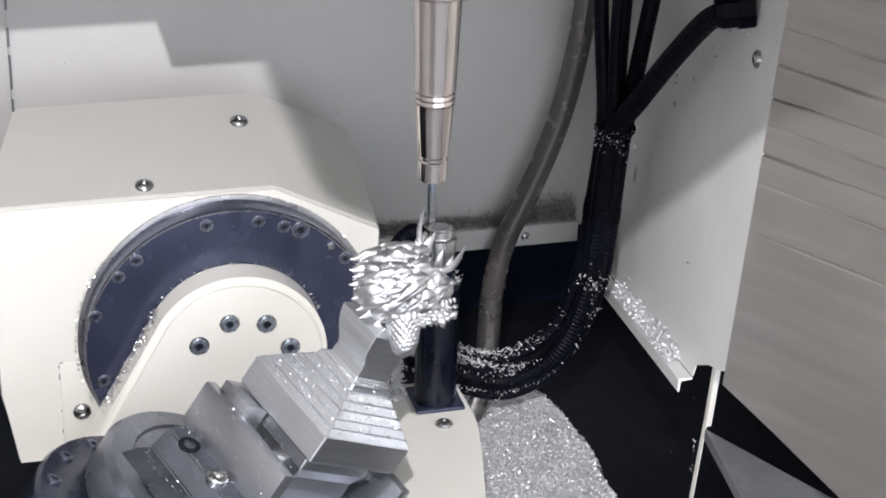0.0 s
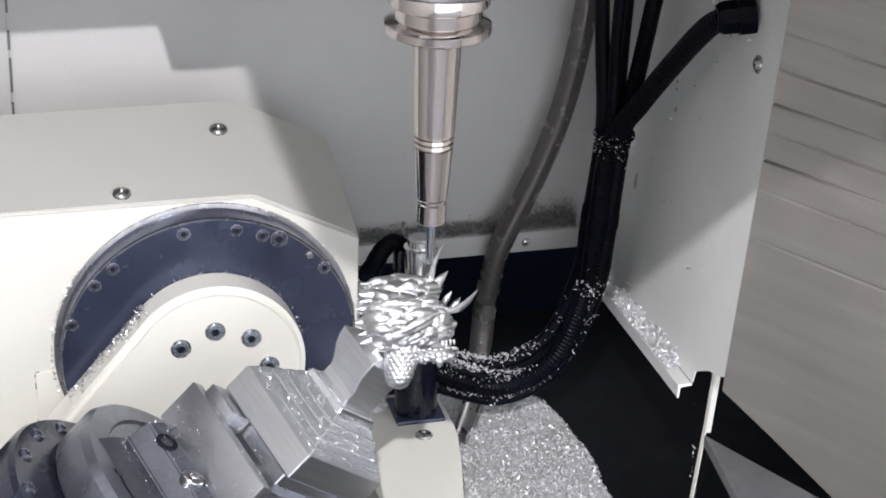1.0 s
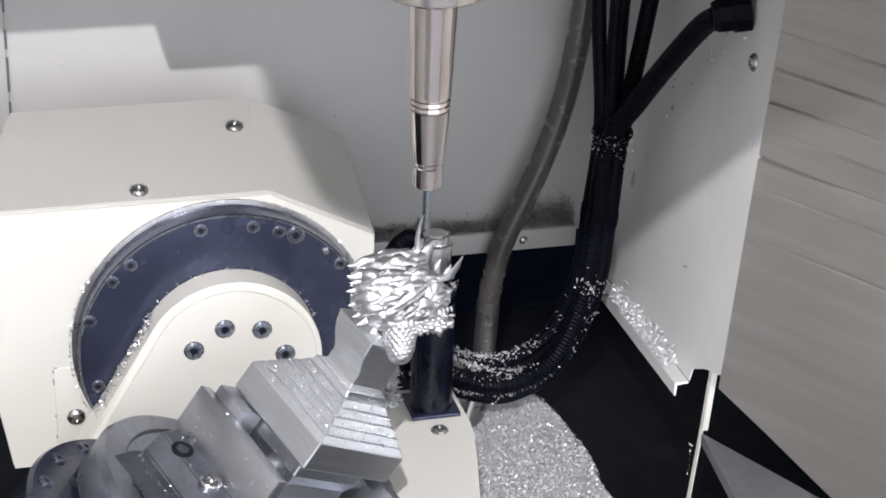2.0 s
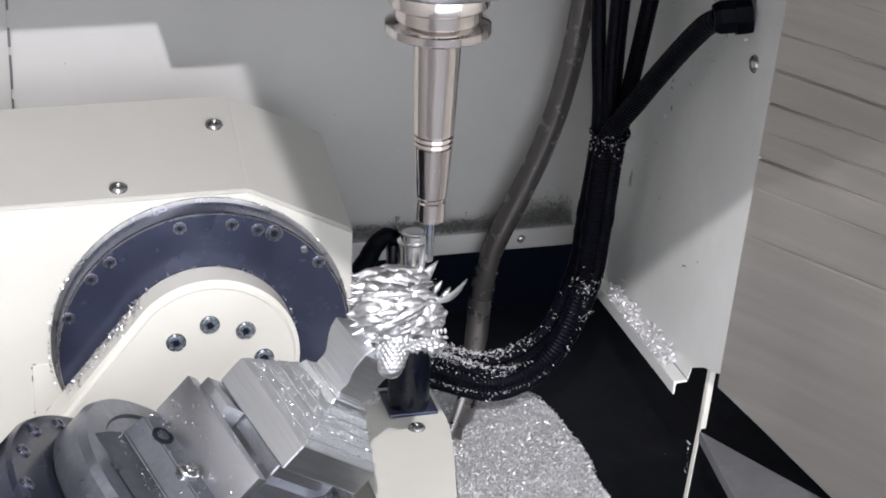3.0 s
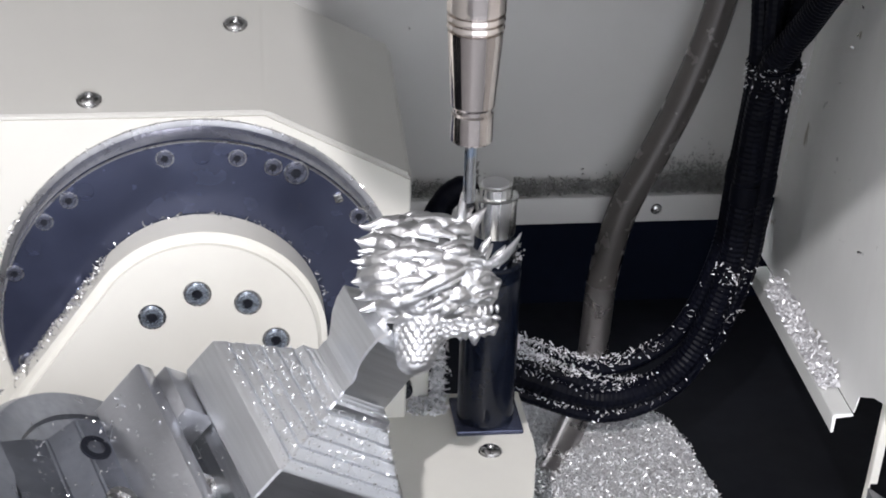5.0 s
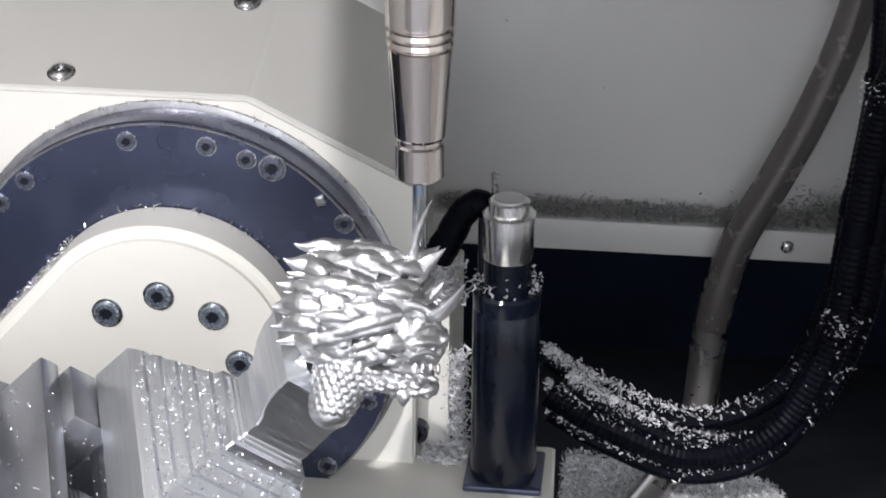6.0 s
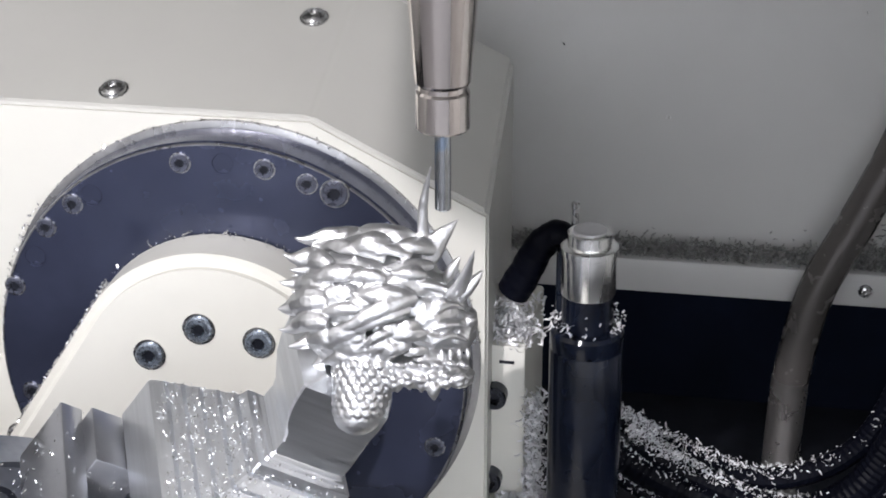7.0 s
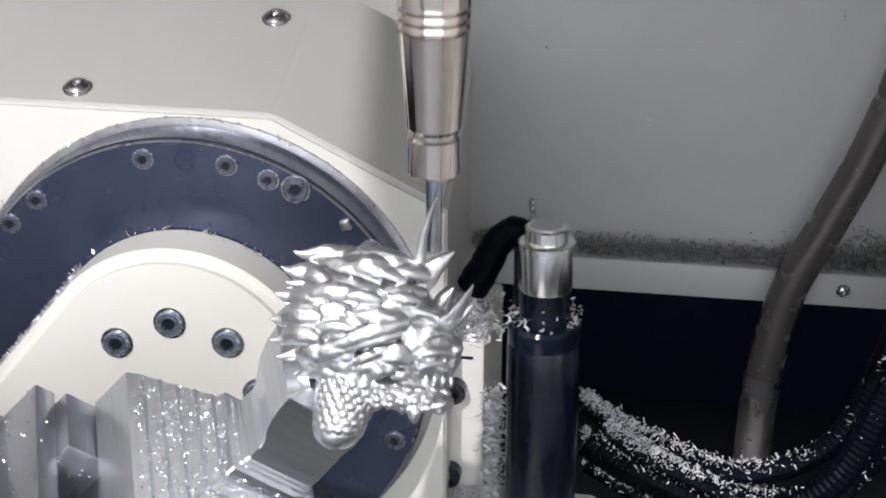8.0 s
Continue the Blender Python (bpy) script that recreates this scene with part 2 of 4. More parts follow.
def chips(name, places, size, mat, label, parent=None):
    """Curled slivers of metal at (place, normal) pairs, one mesh."""
    verts, faces = [], []
    for q, nrm in places:
        s = size * random.uniform(0.5, 1.6)
        d = Vector((random.gauss(0, 1), random.gauss(0, 1), random.gauss(0, 1))) + 0.4 * Vector(nrm)
        d.normalize()
        w = d.cross(Vector((random.gauss(0, 1), random.gauss(0, 1), random.gauss(0, 1)))).normalized()
        b = d.cross(w)
        k0 = len(verts)
        q = Vector(q) + Vector(nrm) * s * 0.25
        for t in (-0.5, 0.0, 0.5):
            c = q + d * (t * s) + b * ((0.25 - t * t) * s * 0.9)
            verts += [tuple(c - w * s * 0.13), tuple(c + w * s * 0.13)]
        faces += [(k0, k0 + 1, k0 + 3, k0 + 2), (k0 + 2, k0 + 3, k0 + 5, k0 + 4)]
    me = bpy.data.meshes.new(name)
    me.from_pydata(verts, [], faces)
    me.materials.append(mat)
    ob = new(name, me)
    if parent is not None:
        ob.parent = parent
        ob["label"] = label
        ob["kind"] = "stuff"
    else:
        tagged(ob, label, "chips", kind="stuff")
    return ob


TO_Y = Matrix.Rotation(radians(90), 4, "X")      # turns +z into -y (towards the door)


# ---------------------------------------------------------------- the enclosure
def setting(name, bm, mat, label="", smooth=False):
    return tagged(mesh_object(name, bm, mat, smooth), label, "", "", "structure")


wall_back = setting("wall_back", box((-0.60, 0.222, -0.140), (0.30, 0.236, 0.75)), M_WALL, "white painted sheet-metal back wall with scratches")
# the dark under the wall is put in as a black sheet
setting("wall_back_recess", box((-0.60, 0.330, -0.40), (0.40, 0.345, -0.10)), M_BLACK, "black sheet standing in for the shade below the back wall")
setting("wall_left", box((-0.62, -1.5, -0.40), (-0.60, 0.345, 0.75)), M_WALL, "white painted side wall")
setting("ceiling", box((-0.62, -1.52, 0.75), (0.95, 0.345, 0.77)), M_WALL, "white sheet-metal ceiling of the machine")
# unseen stepped block, added to cast the shade on the upper back wall
bm = box((-0.60, 0.060, 0.101), (-0.114, 0.130, 0.74), 0.002)
add_box(bm, (-0.114, 0.060, 0.079), (-0.046, 0.130, 0.74), 0.002)
setting("ceiling_blocker", bm, M_WALL, "unseen white stepped block added to shade the upper back wall")
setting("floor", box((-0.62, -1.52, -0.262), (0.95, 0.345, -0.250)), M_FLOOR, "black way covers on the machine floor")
# added outside the view: bounces light onto the lower faces of the block
setting("floor_bounce", box((-0.60, -1.50, -0.2495), (0.93, -0.16, -0.2440)), M_GREYPLATE, "grey sheet added on the unseen floor to bounce light upwards")
# folded ledge along the foot of the back wall
bm = bmesh.new()
add_box(bm, (-0.60, 0.2100, -0.1450), (0.1475, 0.2218, -0.1320), 0.0012)
setting("trim", bm, M_WALL, "white folded ledge at the foot of the back wall", True)
# vertical sheet joint on the back wall
bm = bmesh.new()
add_box(bm, (-0.30, 0.2185, -0.137), (-0.1705, 0.2219, 0.75), 0.001)
setting("wall_back_seam", bm, M_WALL, "overlapping white wall sheet with a sealed seam", True)

bm = bmesh.new()
for k in range(40):
    z = -0.13 + 0.021 * k * random.uniform(0.95, 1.0)
    add_box(bm, (-0.1708, 0.2180, z), (-0.1700 + random.uniform(0, 0.0006), 0.2192, z + random.uniform(0.006, 0.019)))
setting("trim_seal", bm, M_GREYPLATE, "dirty cracked sealant along the wall seam")
# side panel of folded sheet, leaning and slightly splayed
def panel_at(y, z, dx=0.0):
    """A point in the panel's plane."""
    return Vector((0.1434 + 0.155 * (y - 0.021) + 0.110 * (z + 0.128) + dx, y, z))


def panel_point(y, z, dx=0.0):
    """The same, with y counted from a line that leans back with the panel."""
    return panel_at(y - 0.095 * (z + 0.128), z, dx)


def panel_edge(z, dx=0.0):
    """The panel's leaning front edge."""
    return panel_at(-0.0103 + 0.145 * min(z, 0.12), z, dx)


bm = bmesh.new()
quads = []
for dx in (0.0, 0.0006):
    ring = [panel_at(0.229, -0.1720, dx), panel_at(0.0205, -0.1276, dx), panel_at(0.0185, -0.1200, dx), panel_at(0.0005, -0.1095, dx), panel_at(-0.0190, -0.1015, dx), panel_edge(-0.0985, dx), panel_edge(0.12, dx), panel_edge(0.60, dx), panel_at(0.156, 0.60, dx)]
    quads.append([bm.verts.new(q) for q in ring])
a, b = quads
bm.faces.new(a)
bm.faces.new(b[::-1])
for k in range(len(a)):
    bm.faces.new((a[k], b[k], b[(k + 1) % len(a)], a[(k + 1) % len(a)]))
wall_right = setting("wall_right", bm, M_PANEL, "white painted side panel with rust marks and oily chips")
bm = bmesh.new()
L = [panel_point(0.205, -0.1680), panel_point(0.0195, -0.1276)]
prof = [(-0.0075, 0.0), (0.0, 0.0), (0.0, -0.0012), (-0.0064, -0.0012), (-0.0064, -0.0075), (-0.0075, -0.0075)]
rings = [[bm.verts.new(q + Vector((x, 0, z))) for x, z in prof] for q in L]
for k in range(6):
    bm.faces.new((rings[0][k], rings[0][(k + 1) % 6], rings[1][(k + 1) % 6], rings[1][k]))
bm.faces.new(rings[0])
bm.faces.new(rings[1][::-1])
bmesh.ops.bevel(bm, geom=bm.edges[:], offset=0.0003, segments=2, affect="EDGES")
setting("trim_side", bm, M_PANEL, "white folded lip along the foot of the side panel", True)
# narrow white post under the panel's front corner
bm = bmesh.new()
add_box(bm, (-0.0016, -0.002, -0.036), (0.0016, 0.002, 0.0), 0.0005, Matrix.Translation((0.1562, 0.020, -0.121)) @ Matrix.Rotation(radians(3.5), 4, "Y"))
add_box(bm, (-0.0003, -0.002, -0.14), (0.0003, 0.002, -0.034), 0.0003, Matrix.Translation((0.1556, 0.020, -0.121)) @ Matrix.Rotation(radians(4.5), 4, "Y"))
setting("trim_post", bm, M_CREAM, "narrow white sheet edge with chips stuck to it", True)
# dark plate low beside the post
bm = bmesh.new()
add_prism(bm, [(0.1515, 0.0165), (0.2376, -0.152), (0.2376, -0.25), (0.14, -0.10)], -0.163, -0.157)
setting("floor_plate", bm, M_GREYPLATE, "dark grey sloping chip plate")
# brushed stainless door sheet with horizontal creases
bm = bmesh.new()
dr = Vector((0.50, -0.866, 0))
up_steps = [(-0.105, 0.0), (-0.080, 0.0)]
for z, deep in ((-0.0300, 0.0003), (-0.0073, 0.0007), (0.0061, 0.0010), (0.0191, 0.0010), (0.0319, 0.0008), (0.0472, 0.0007), (0.0633, 0.0010), (0.0860, -0.0006)):
    up_steps += [(z - 0.0011, 0.0), (z, deep * 1.25), (z + 0.0007, 0.0)]
up_steps += [(0.12, 0.0), (0.30, 0.0), (0.75, 0.0)]
rows_ = []
for i, (z, deep) in enumerate(up_steps):
    row = []
    for s in (0.0, 0.03, 0.06, 0.09, 0.12, 0.20, 0.35, 0.75, 1.4):
        fade = 0.55 + 0.45 * math.sin(z * 260 + s * 38)
        zz = z - 0.35 * s if i == 0 else z
        row.append(bm.verts.new(panel_edge(zz, -0.0003) + dr * s + Vector((0.866, 0.5, 0)) * (deep * fade + 0.0022 * noise.noise(Vector((s * 9, z * 14, 5)))  * min(1, s / 0.03))))
    rows_.append(row)
for a, b in zip(rows_, rows_[1:]):
    for k in range(8):
        bm.faces.new((a[k], a[k + 1], b[k + 1], b[k]))
bmesh.ops.solidify(bm, geom=bm.faces[:], thickness=0.0015)
setting("door_1", bm, M_STAIN, "brushed stainless steel door sheet with horizontal creases")
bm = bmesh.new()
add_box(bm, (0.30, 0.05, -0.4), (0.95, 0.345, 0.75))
setting("wall_right_filler", bm, M_BLACK, "black filler block behind the side panel")


def hex_socket_bolt(name, head_r, head_h, mat, label, category="bolt", dome=False, group="", seat_ring=0.0):
    """A bolt along +z, its seat at z = 0."""
    ob = thing(name, label, category, group=group)
    if dome:
        prof = [(0, 0), (head_r, 0), (head_r, head_h * 0.15)] + [(head_r * math.cos(a), head_h * (0.15 + 0.85 * math.sin(a))) for a in (0.35, 0.7, 1.0, 1.2)]
        prof += [(head_r * 0.34, head_h * 0.98), (head_r * 0.34, head_h * 0.55), (0, head_h * 0.5)]
    else:
        c = head_r * 0.12
        prof = [(0, 0), (head_r, 0), (head_r, head_h - c), (head_r - c, head_h), (head_r * 0.52, head_h), (head_r * 0.5, head_h * 0.45), (0, head_h * 0.42)]
    part("head", lathe(prof, n=20), mat, ob)
    bm = lathe([(0, head_h * 0.46), (head_r * 0.47, head_h * 0.46), (head_r * 0.47, head_h * 0.8), (head_r * 0.42, head_h * 0.8), (head_r * 0.40, head_h * 0.5), (0, head_h * 0.5)], n=6)
    part("socket", bm, M_SOCKET, ob, smooth=False)
    # bright ring round the head; on the blue ring's screws it imitates a highlight
    if seat_ring:
        part("seat_ring", lathe([(head_r * 0.9, -0.0002), (seat_ring, -0.0002), (seat_ring, 0.0004), (head_r * 0.9, 0.0004)], n=24), M_BOLT, ob)
    return ob


# ---------------------------------------------------------------- things that ride on the table
PIVOT = Vector((-0.0757, 0.0, -0.1222))          # tilt axis, along y
RIDERS_TABLE, RIDERS_ARM, RIDERS_CHUCK = [], [], []
UNIT = Matrix.Identity(4)


def rotary_unit():
    ob = thing("rotary_unit", "cream painted tilting rotary unit with a dark blue steel ring", "rotary table")
    F, Bk = 0.105, 0.176
    front = [(-0.1840, -0.1882), (-0.1905, -0.1466), (-0.1930, -0.0445), (-0.0515, -0.0445), (0.0022, -0.0715), (0.0022, -0.1882)]
    back = [(-0.1690, -0.1882), (-0.1715, -0.1466), (-0.1720, -0.0215), (-0.0500, -0.0215), (0.0000, -0.0460), (0.0000, -0.1882)]
    bm = bmesh.new()
    a = [bm.verts.new((x, F, z)) for x, z in front]
    b = [bm.verts.new((x, Bk, z)) for x, z in back]
    bm.faces.new(a)
    bm.faces.new(b[::-1])
    for k in range(6):
        bm.faces.new((a[k], b[k], b[(k + 1) % 6], a[(k + 1) % 6]))
    bmesh.ops.bevel(bm, geom=bm.edges[:], offset=0.0016, segments=3, affect="EDGES")
    part("cover", bm, M_COVER, ob, "grey-beige sloping sheet-metal cover")
    bm = bmesh.new()
    a = [bm.verts.new((x, F - 0.0002, z)) for x, z in [(-0.1833, -0.1875), (-0.1897, -0.1466), (-0.1921, -0.0458), (-0.0518, -0.0458), (0.0014, -0.0726), (0.0014, -0.1875)]]
    d = [bm.verts.new((v.co.x, F + 0.004, v.co.z)) for v in a]
    bm.faces.new(a)
    bm.faces.new(d[::-1])
    for k in range(6):
        bm.faces.new((a[k], d[k], d[(k + 1) % 6], a[(k + 1) % 6]))
    part("front_plate", bm, M_CREAM, ob, "cream painted front casting", False)
    m = Matrix.Translation((PIVOT.x, F, PIVOT.z)) @ TO_Y
    part("ring", lathe([(0.030, 0.0005), (0.0738, 0.0005), (0.0738, 0.0125), (0.0731, 0.0137), (0.030, 0.0137)], m, 128), M_RING, ob, "dark blue glossy steel ring")
    part("rim", lathe([(0.0738, 0.0), (0.0760, 0.0), (0.0760, 0.0014), (0.0741, 0.0020), (0.0738, 0.0020)], m, 128), M_RIM, ob, "bright worn edge with chips")
    # thin lighter strip that imitates the highlight along the front edge
    part("edge_highlight", lathe([(0.0727, 0.0134), (0.0732, 0.0133), (0.07335, 0.0130), (0.07345, 0.0134), (0.07315, 0.01385), (0.0727, 0.01385)], m, 128), M_RIM, ob, "bright strip standing in for the highlight on the ring's front edge")
    # raised lower-left access plate
    bm = bmesh.new()
    add_box(bm, (-0.1612, F - 0.0012, -0.1860), (-0.138, F + 0.001, -0.1315), 0.0006)
    part("access_plate", bm, M_CREAM, ob)
    bm = bmesh.new()
    for z, h in ((-0.1325, 0.0016), (-0.1375, 0.0034), (-0.1585, 0.0010), (-0.1700, 0.0020)):
        add_box(bm, (-0.1617, F - 0.0008, z - h), (-0.1612, F - 0.0003, z))
    for x, w in ((-0.1610, 0.0016), (-0.1500, 0.0034)):
        add_box(bm, (x, F - 0.0008, -0.1315), (x + w, F - 0.0003, -0.1311))
    part("grime", bm, M_GREYPLATE, ob, "dark grime caught along the access plate's edge")
    places = []
    for _ in range(260):
        an = random.uniform(0.1, math.pi * 0.95)
        places.append(((PIVOT.x + 0.076 * math.cos(an), F - random.uniform(0.0, 0.002), PIVOT.z + 0.076 * math.sin(an)), (0, -1, 0.3)))
    for _ in range(130):
        an = random.uniform(2.5, 3.6)
        places.append(((PIVOT.x + 0.077 * math.cos(an), F - random.uniform(0.0, 0.003), PIVOT.z + 0.077 * math.sin(an)), (-0.5, -1, 0)))
    chips("swarf", places, 0.0011, M_CHIP, "bright aluminium slivers stuck along the rim", ob)
    RIDERS_TABLE.append((ob, UNIT))
    # screws round the ring
    proto = None
    for dx, dz, big in ((-0.0465, 0.0512, 0), (-0.0556, 0.0429, 0), (-0.0121, 0.0667, 0), (0.0135, 0.0663, 0), (0.0262, 0.0625, 0),
                        (0.0344, 0.0600, 1), (0.0570, 0.0421, 0), (-0.0673, 0.0225, 0), (0.0639, -0.0222, 0), (-0.0650, -0.0140, 0), (0.0500, -0.0480, 0)):
        s = Matrix.Translation((PIVOT.x + dx, F - 0.0137, PIVOT.z + dz)) @ TO_Y
        if big:
            o = hex_socket_bolt("ring_screw", 0.0040, 0.0012, M_RINGSCREW, "large countersunk socket screw in the blue ring", "screw", group="screws of the ring", seat_ring=0.0045)
        else:
            if proto is None:
                proto = hex_socket_bolt("ring_screw", 0.0029, 0.0010, M_RINGSCREW, "small black socket screw in the blue ring", "screw", group="screws of the ring", seat_ring=0.0033)
                o = proto
            else:
                o = copy_thing(proto, UNIT)
        RIDERS_TABLE.append((o, s))
    # plain plugs between the screws and a worn steel key
    plug = None
    for dx, dz in ((0.0008, 0.0672), (-0.0405, 0.0545), (-0.0600, 0.0330)):
        if plug is None:
            plug = tagged(mesh_object("ring_plug", lathe([(0, 0), (0.0034, 0), (0.0034, 0.0003), (0.0031, 0.0003), (0.0030, 0.0001), (0, 0.0001)], n=24), M_RING), "flush dark plug in the blue ring", "plug", "plugs of the ring")
            o = plug
        else:
            o = copy_thing(plug, UNIT)
        RIDERS_TABLE.append((o, Matrix.Translation((PIVOT.x + dx, F - 0.0138, PIVOT.z + dz)) @ TO_Y))
    bm = bmesh.new()
    add_box(bm, (-0.0016, -0.0018, -0.0005), (0.0016, 0.0018, 0.0013), 0.0005)
    o = tagged(mesh_object("index_key", bm, M_BOLT), "small bright square key on the blue ring", "key")
    RIDERS_TABLE.append((o, Matrix.Translation((PIVOT.x + 0.0495, F - 0.0137, PIVOT.z + 0.0498)) @ TO_Y @ Matrix.Rotation(0.3, 4, "Z")))
    # dome bolts of the cover
    tilt = math.atan2(0.0235, 0.071)
    dome = None
    for x, y in ((-0.0609, 0.153), (-0.1145, 0.113)):
        z = -0.0445 + (y - F) * math.tan(tilt)
        if dome is None:
            dome = hex_socket_bolt("cover_bolt", 0.0042, 0.0026, M_BOLT, "shiny button-head bolt on the cream cover", "bolt", True, "bolts of the cover", 0.0046)
            o = dome
        else:
            o = copy_thing(dome, UNIT)
        RIDERS_TABLE.append((o, Matrix.Translation((x, y, z)) @ Matrix.Rotation(tilt, 4, "X")))
    o = copy_thing(dome, UNIT)
    tagged(o, "shiny button-head bolt low on the cream housing")
    RIDERS_TABLE.append((o, Matrix.Translation((-0.1515, F - 0.0015, -0.1600)) @ TO_Y))
    return dome


def unit_base(dome):
    ob = thing("unit_base", "cream painted base casting under the rotary unit", "machine base")
    bm = bmesh.new()
    outline = [(-0.125, 0.122), (-0.125, 0.066), (-0.004, 0.066), (-0.004, -0.015), (0.0295, -0.015), (0.0348, 0.009), (0.0440, 0.048), (0.0490, 0.074), (0.0498, 0.085), (0.0495, 0.122)]
    top = add_prism(bm, outline, -0.249, -0.1755)
    bmesh.ops.bevel(bm, geom=list(top.edges), offset=0.0010, segments=2, affect="EDGES")
    part("casting", bm, M_CREAM, ob)
    bm = bmesh.new()
    add_box(bm, (-0.020, 0.1180, -0.1765), (0.0125, 0.165, -0.1215), 0.001)
    part("upright", bm, M_CREAM, ob)
    bm = bmesh.new()
    add_box(bm, (0.0042, 0.1176, -0.1276), (0.0089, 0.1182, -0.1267))
    part("slot", bm, M_SOCKET, ob)
    places = [((random.uniform(0.004, 0.019), random.uniform(0.105, 0.122), -0.1755), (0, 0, 1)) for _ in range(420)]
    places += [((random.gauss(0.007, 0.0042), random.gauss(0.126, 0.004), -0.1235 + abs(random.gauss(0, 0.0075))), (0, -0.3, 1)) for _ in range(900)]
    places += [((0.0158 + random.gauss(0, 0.0017), random.uniform(0.112, 0.122), -0.1755 + random.uniform(0, 0.038)), (0, -0.8, 0.4)) for _ in range(900)]
    chips("swarf", places, 0.0021, M_FUZZ, "heap of bright aluminium chips on the base", ob)
    RIDERS_TABLE.append((ob, UNIT))
    o = copy_thing(dome, UNIT)
    tagged(o, "shiny button-head bolt at the edge of the base")
    RIDERS_TABLE.append((o, Matrix.Translation((0.0318, 0.0775, -0.1755))))
    clamp = None
    for x, z in ((0.0031, -0.1383), (0.0017, -0.1690)):
        if clamp is None:
            clamp = hex_socket_bolt("clamp_bolt", 0.0040, 0.0050, M_SCREW, "dark oily cap bolt on the cream base", "bolt", group="clamp bolts")
            o = clamp
        else:
            o = copy_thing(clamp, UNIT)
        RIDERS_TABLE.append((o, Matrix.Translation((x, 0.1182, z)) @ TO_Y))


def tool_setter():
    ob = thing("tool_setter", "black cylindrical tool length setter with a turned steel cap", "tool setter")
    n = 48
    part("body", lathe([(0, -0.0695), (0.0111, -0.0695), (0.0112, -0.0680), (0.0112, -0.0075), (0.0110, -0.0070), (0.0110, -0.0064), (0.0112, -0.0058), (0.0112, -0.0014), (0.0104, -0.0002), (0.0082, 0.0), (0, 0.0)], n=n), M_SETTER, ob)
    part("neck", lathe([(0, 0.0), (0.0078, 0.0), (0.0078, 0.0125), (0, 0.0125)], n=n), M_SETTER, ob, "black bellows neck")
    part("cap", lathe([(0, 0.0110), (0.0080, 0.0110), (0.0082, 0.0114), (0.0082, 0.0240), (0.0086, 0.0243), (0.0086, 0.0262), (0.0080, 0.0266), (0.0068, 0.0268), (0.0066, 0.0268), (0.0066, 0.0306), (0.0060, 0.0311), (0, 0.0311)], n=n), M_CAP, ob, "brushed turned steel cap")
    part("contact_pad", lathe([(0, 0.0311), (0.0050, 0.0311), (0.0050, 0.0315), (0.0047, 0.0317), (0, 0.0317)], n=n), material("pale_contact_pad", (0.55, 0.55, 0.56), 0.4, 0.6), ob, "pale round contact pad")
    part("air_pin", lathe([(0, 0.012), (0.0011, 0.012), (0.0011, 0.0325), (0.0013, 0.0328), (0.0013, 0.0342), (0.0009, 0.0346), (0, 0.0346)], Matrix.Translation((-0.0057, 0.0128, 0)), 16), M_BOLT, ob, "thin steel air nozzle pin")
    bm = bmesh.new()
    add_box(bm, (-0.0105, 0.006, -0.020), (-0.0050, 0.016, 0.021), 0.001)
    part("bracket", bm, M_SETTER, ob, "black side bracket")
    bm = bmesh.new()
    add_box(bm, (-0.0128, -0.0122, -0.0716), (0.0136, 0.0140, -0.0693), 0.0008)
    part("foot_plate", bm, M_RING, ob, "dark blue square foot plate")
    bm = bmesh.new()
    add_tube(bm, smooth_line([(-0.006, 0.012, 0.021), (-0.011, 0.013, 0.0235), (-0.0165, 0.014, 0.0185), (-0.0205, 0.015, 0.010), (-0.0245, 0.016, 0.002)], 14), lambda t: 0.0042 + 0.0012 * t + 0.00012 * math.sin(t * 31) + 0.00008 * math.sin(t * 73 + 1), 14)
    part("cable_elbow", bm, M_CABLE, ob, "black elbow cable wrapped in tape")
    places = []
    for _ in range(150):
        an = random.uniform(0, 6.283)
        if math.cos(an - 0.3) ** 2 < 0.25 and random.random() < 0.8:
            continue
        rr = random.uniform(0.0080, 0.0115)
        places.append(((rr * math.cos(an), rr * math.sin(an), 0.0002 + abs(random.gauss(0, 0.0022))), (math.cos(an), math.sin(an), 0.6)))
    chips("swarf", places, 0.0014, M_FUZZ, "aluminium chips clinging round the collar", ob)
    RIDERS_TABLE.append((ob, Matrix.Translation((0.0330, 0.1010, -0.1040))))


